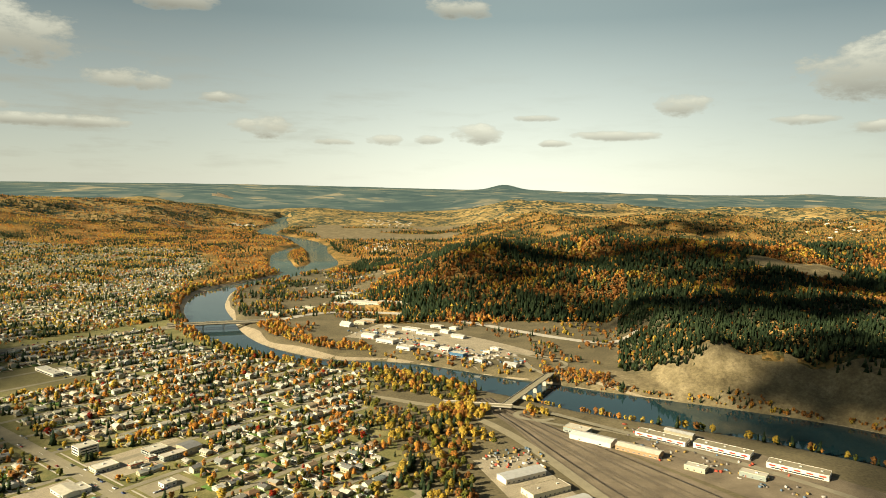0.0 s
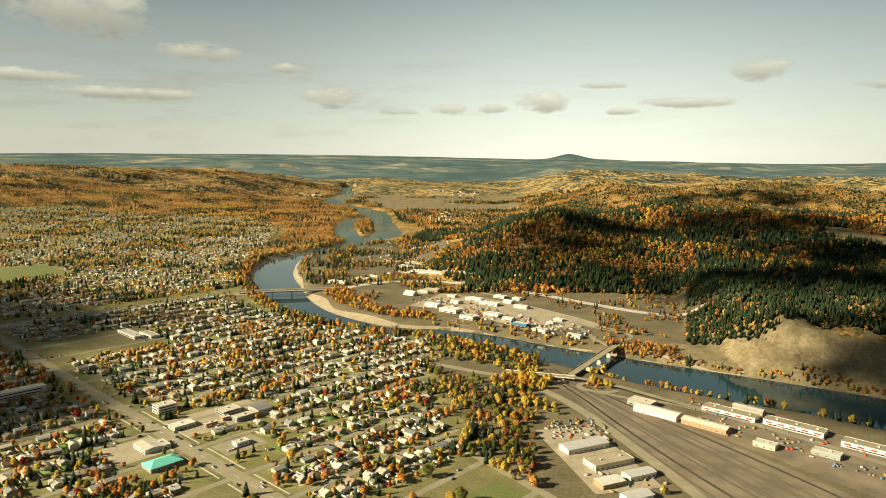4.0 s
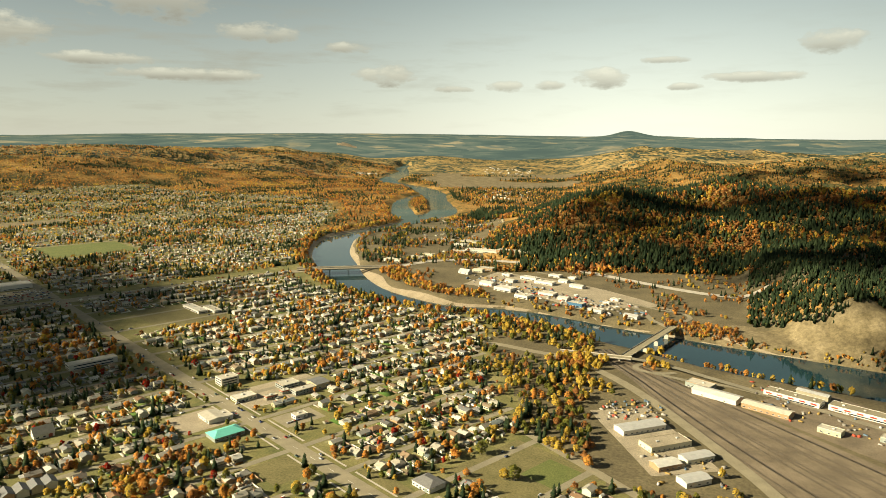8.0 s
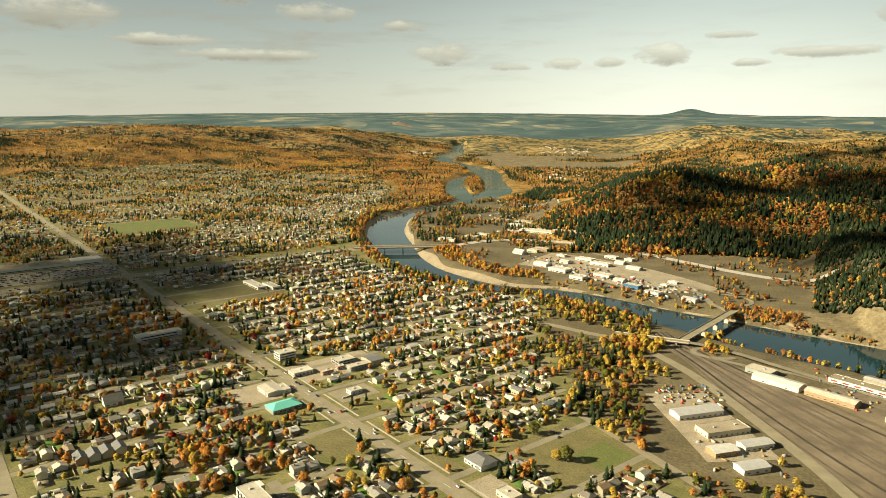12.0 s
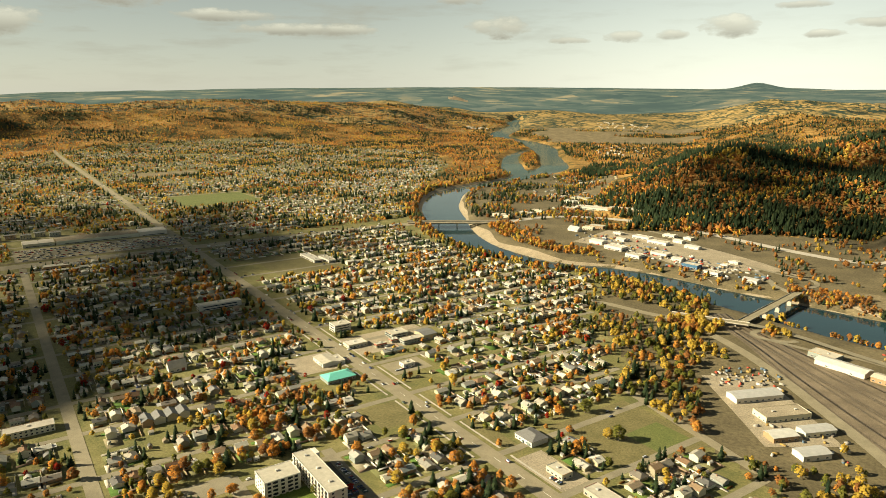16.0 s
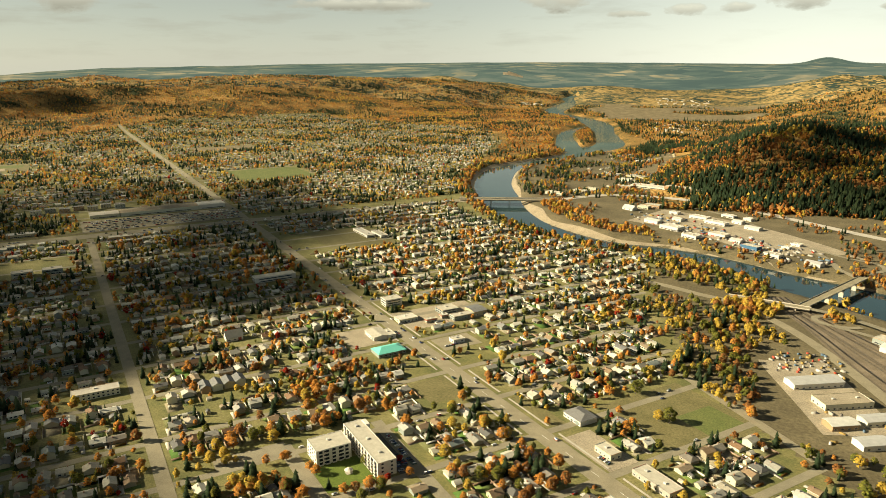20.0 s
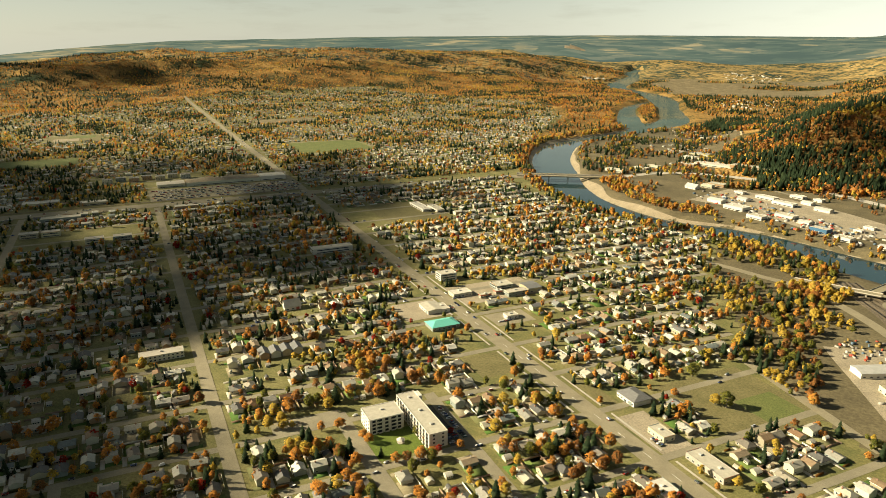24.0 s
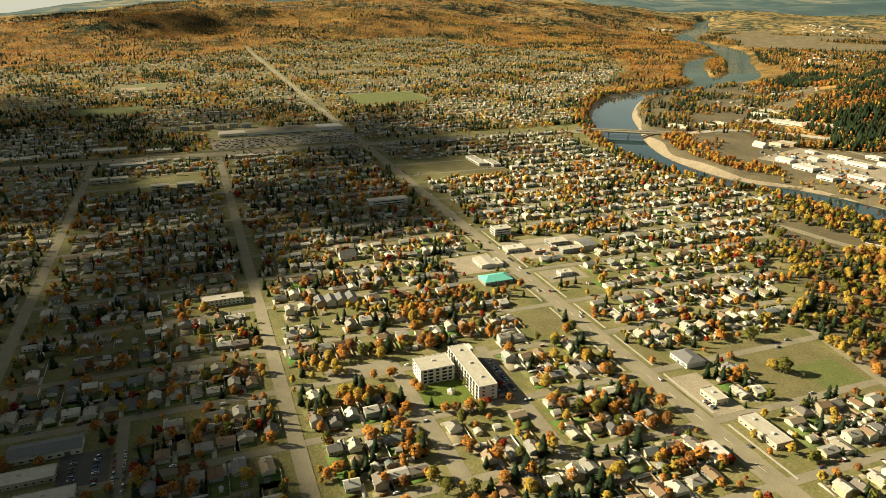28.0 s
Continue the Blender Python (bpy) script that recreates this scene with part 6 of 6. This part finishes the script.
pitched_building("warehouse", 0, 0, 34, 10, 7, 1.2, "narrow metal shed behind the depots", "warehouse", M_WALL, M_METAL, RS, xy=(288, 816), bays=4, group="yard sheds")
flat_building("warehouse", 0, 0, 22, 12, 5, "small pale block in the yard", "warehouse", M_WALL, M_PALE, RS, xy=(272, 716), bays=(3, 2), group="yard sheds")
flat_building("warehouse", 0, 0, 26, 12, 5, "grey block among stacked pipes", "warehouse", M_WALL, M_CONCRETE, RS, xy=(326, 700), bays=(3, 2), group="yard sheds")
M_CRATE = painted("painted_steel", [(0.36, 0.06, 0.03), (0.36, 0.33, 0.28), (0.1, 0.15, 0.2), (0.3, 0.2, 0.06), (0.16, 0.14, 0.12), (0.5, 0.47, 0.42), (0.22, 0.2, 0.17)], 0.6, 0.2)
clutter = []
for k in range(200):
    u = rng.random(6)
    if k < 70:
        x, y = 48 + 66 * u[0], 708 + 62 * u[1]
        if y < 716 - 0.1 * x + 12 * (u[2] - 0.5):
            continue
    elif k < 100:
        x, y = 80 + 70 * u[0], 575 + 60 * u[1]
    else:
        x, y = 225 + 150 * u[0], 690 + 120 * u[1] - 0.8 * 150 * (u[0] - 0.5)
    clutter.append((x, y, 0.25, 2 + 4 * u[2] ** 2, 1.4 + 0.8 * u[3], 1.0 + 1.2 * u[4], 6.28 * u[5], 0))
blocks("yard_clutter", clutter, [M_CRATE], "machines, crates and trucks parked in the yards", "machines")

# ---- north bank: industrial park, road strip ----
IND = radians(-31) - TURN
drape("gravel_yard", curve([(-165, 1430, 0), (-82, 1395, 0), (6, 1330, 0), (84, 1245, 0), (130, 1175, 0)], 15), 150, M_YARD, 0.4, "bright pale gravel of the industrial park", "yard")
for n, (x, y, l, d, h, wall) in enumerate(((-142, 1362, 46, 26, 7, 0), (-104, 1318, 60, 30, 8, 0), (-66, 1262, 44, 24, 7, 0), (-100, 1398, 30, 18, 6, 0), (-62, 1432, 58, 22, 7, 0), (-30, 1392, 64, 20, 7, 0),
                                           (8, 1416, 30, 18, 6, 0), (26, 1452, 26, 16, 6, 0), (-22, 1290, 50, 24, 7, 0), (8, 1258, 30, 18, 6, 0), (30, 1214, 44, 22, 8, 1), (62, 1176, 40, 20, 7, 0), (118, 1148, 36, 20, 6, 0),
                                           (100, 1268, 26, 14, 5, 0), (84, 1240, 20, 14, 5, 0), (34, 1370, 44, 18, 6, 0), (-112, 1462, 30, 16, 6, 0), (-10, 1470, 40, 18, 6, 0))):
    l, d, h = 0.66 * l, 0.74 * d, 0.85 * h
    if n % 3 == 0:
        pitched_building("factory", 0, 0, l, d, h, 1.8, "white metal factory hall in the industrial park", "factory", M_WHITE, M_METAL, IND, xy=(x, y), bays=5, doors=2, group="factory halls")
    else:
        flat_building("factory", 0, 0, l, d, h, "blue-walled factory by the river" if wall else "pale flat-roofed factory hall in the industrial park", "factory", M_BLUE if wall else M_WHITE, M_PALE, IND, xy=(x, y), bays=(6, 2), doors=2, group="factory halls")
pitched_building("barn", 0, 0, 26, 16, 4, 6, "white round-shouldered storage barn", "barn", M_WHITE, M_METAL, IND, xy=(-204, 1474), bays=2)
for x, y, l, d in ((-162, 1520, 34, 18), (-178, 1498, 24, 14), (-198, 1752, 90, 26), (-110, 1722, 100, 28), (-258, 1745, 40, 20), (-394, 1592, 44, 16), (-345, 1640, 34, 16), (-325, 1680, 30, 14), (-252, 1900, 50, 22), (-318, 1940, 40, 18), (-270, 1850, 36, 18)):
    flat_building("factory", 0, 0, l, d, 6, "pale low building on the north bank", "factory", M_WALL, M_PALE, radians(-18) - TURN, xy=(x, y), bays=(6, 2), doors=2, group="factory halls")
park = []
for k in range(240):
    u = rng.random(6)
    s = u[0]
    cx, cy = -165 + 290 * s, 1430 - 250 * s - 30 * math.sin(3.14 * s)
    park.append((cx + 60 * (u[1] - 0.5), cy + 100 * (u[2] - 0.5), 0.3, 3 + 6 * u[3], 2 + u[4], 1.4 + 1.4 * u[5], 6.28 * u[3], 0))
blocks("park_clutter", park, [M_CRATE], "trucks, trailers and stacks in the industrial park", "machines")


north_rows = []
for k in range(260):
    u = rng.random(4)
    x, y = -420 + 420 * u[0], 1740 + 900 * u[1]
    d, s = from_line(np.array([x]), np.array([y]), RIVER)
    if s[0] < 0 and d[0] > 50 and x < -120 - 0.1 * (y - 1700) and waves(np.array([x]), np.array([y]), 300, 4)[0] > -0.2:
        north_rows.append((x, y, 6.28 * u[2], int(8 * u[3]), 0, 0))
house_stuff("north_houses", np.array(north_rows), "scattered pale houses on the north valley floor")

def far_roofs(name, n, heading, away, size, label):
    """Pale roofs far up the valley, strewn between two headings and two distances."""
    rows = []
    for k in range(n):
        u = rng.random(6)
        a, r = math.radians(heading[0] + (heading[1] - heading[0]) * u[0]), away[0] + (away[1] - away[0]) * u[1]
        x, y = -r * math.sin(a), r * math.cos(a)
        px, py, pz = (float(v) for v in squeeze(x, y, float(height(x, y))))
        k_ = math.hypot(px, py) / r
        rows.append((px, py, pz - 1, size * (0.5 + u[2]) * k_, size * (0.25 + 0.4 * u[3]) * k_, (4 + 4 * u[4]) * k_, 6.28 * u[5], 0))
    blocks(name, rows, [M_PALE], label, "buildings")


far_roofs("far_mill", 12, (15.2, 16.9), (5650, 5900), 46, "white mill sheds far up the river")
far_roofs("far_suburb", 40, (2.6, 6.6), (5900, 6500), 20, "pale roofs of a far suburb on the valley floor")
far_roofs("far_hamlet", 40, (2.6, 6.4), (3300, 3900), 11, "scattered pale roofs among dark trees beyond the river")
far_roofs("far_works", 40, (-31.5, -27.5), (3300, 5200), 18, "pale sheds and lots far to the east")

# ---- bridges ----
def bridge(name, p0, p1, width, z0, z1, piers, label, depth=1.6):
    """A girder bridge: deck, two girders, railings, piers in the water."""
    (x0, y0), (x1, y1) = p0, p1
    l, turn = math.hypot(x1 - x0, y1 - y0), math.atan2(y1 - y0, x1 - x0)
    t = tagged(new(name), label, "bridge")
    t.matrix_basis = Matrix.Translation((x0, y0, z0)) @ Matrix.Rotation(turn, 4, "Z") @ Matrix.Rotation(-math.atan2(z1 - z0, l), 4, "Y")
    w = width / 2
    part("deck", boxes((0, l, -w, w, -0.5, 0)), M_ROAD, t)
    for s in (-1, 1):
        part("girder", boxes((0, l, s * w * 0.6 - 0.4, s * w * 0.6 + 0.4, -0.5 - depth, -0.5)), M_CONCRETE, t)
        part("railing", boxes((0, l, s * w - 0.15, s * w + 0.15, 0, 1.0)), M_CONCRETE, t)
    for k in range(piers):
        u = l * (k + 0.7) / (piers + 0.4)
        part("pier", boxes((u - 0.55, u + 0.55, -w * 0.5, w * 0.5, -0.5 - depth - 15, -0.5 - depth), (u - 0.8, u + 0.8, -w * 0.8, w * 0.8, -0.5 - depth - 1.2, -0.5 - depth + 0.02)), M_CONCRETE, t)
    return t


bridge("river_bridge", (88, 921), (176, 1095), 12, 4.2, 3.0, 4, "grey girder road bridge over the river")
bridge("highway_bridge", (-572, 1432), (-360, 1508), 14, 2.5, 2.5, 5, "concrete highway bridge with slim piers over the river")
bridge("highway_bridge", (-580, 1450), (-368, 1526), 12, 2.5, 2.5, 5, "second concrete span beside the highway bridge")
bridge("overpass", (2, 934), (96, 912), 12, 3.2, 4.8, 4, "concrete overpass across the rail tracks")
drape("ramp", curve([(92, 915, 0), (120, 903, 0), (150, 884, 0), (190, 852, 0), (235, 818, 0), (285, 775, 0), (345, 718, 0), (420, 630, 0)], 8), 10, M_STREET, 1.0, "pale road curving down beside the depots", "road", deck=[4.5, 4.0, 2.5, 1.0, 0.6, 0.5, 0.5, 0.5])
drape("ramp", curve([(126 + 27 * math.cos(a), 889 + 19 * math.sin(a), 0) for a in np.linspace(0.4, 5.6, 16)], 5), 8, M_STREET, 0.6, "pale loop ramp round a yellow grove", "road")
drape("ramp", curve([(118, 870, 0), (140, 858, 0), (165, 845, 0), (200, 838, 0), (240, 812, 0)], 8), 8, M_STREET, 0.55, "pale slip road below the ramp", "road")
drape("road", curve([(176, 1095, 0), (190, 1125, 0), (212, 1160, 0), (205, 1190, 0), (165, 1215, 0), (120, 1260, 0)], 8), 8, M_STREET, 0.5, "pale road loop at the bridge head", "road")
drape("road", curve([(176, 1095, 0), (160, 1115, 0), (150, 1135, 0)], 8), 9, M_STREET, 0.55, "pale road at the bridge head", "road")
drape("track", curve([(190, 1110, 0), (240, 1062, 0), (300, 1015, 0), (370, 965, 0), (440, 905, 0)], 10), 5, M_GRAVEL, 0.5, "dirt track under the clay bluff", "road")
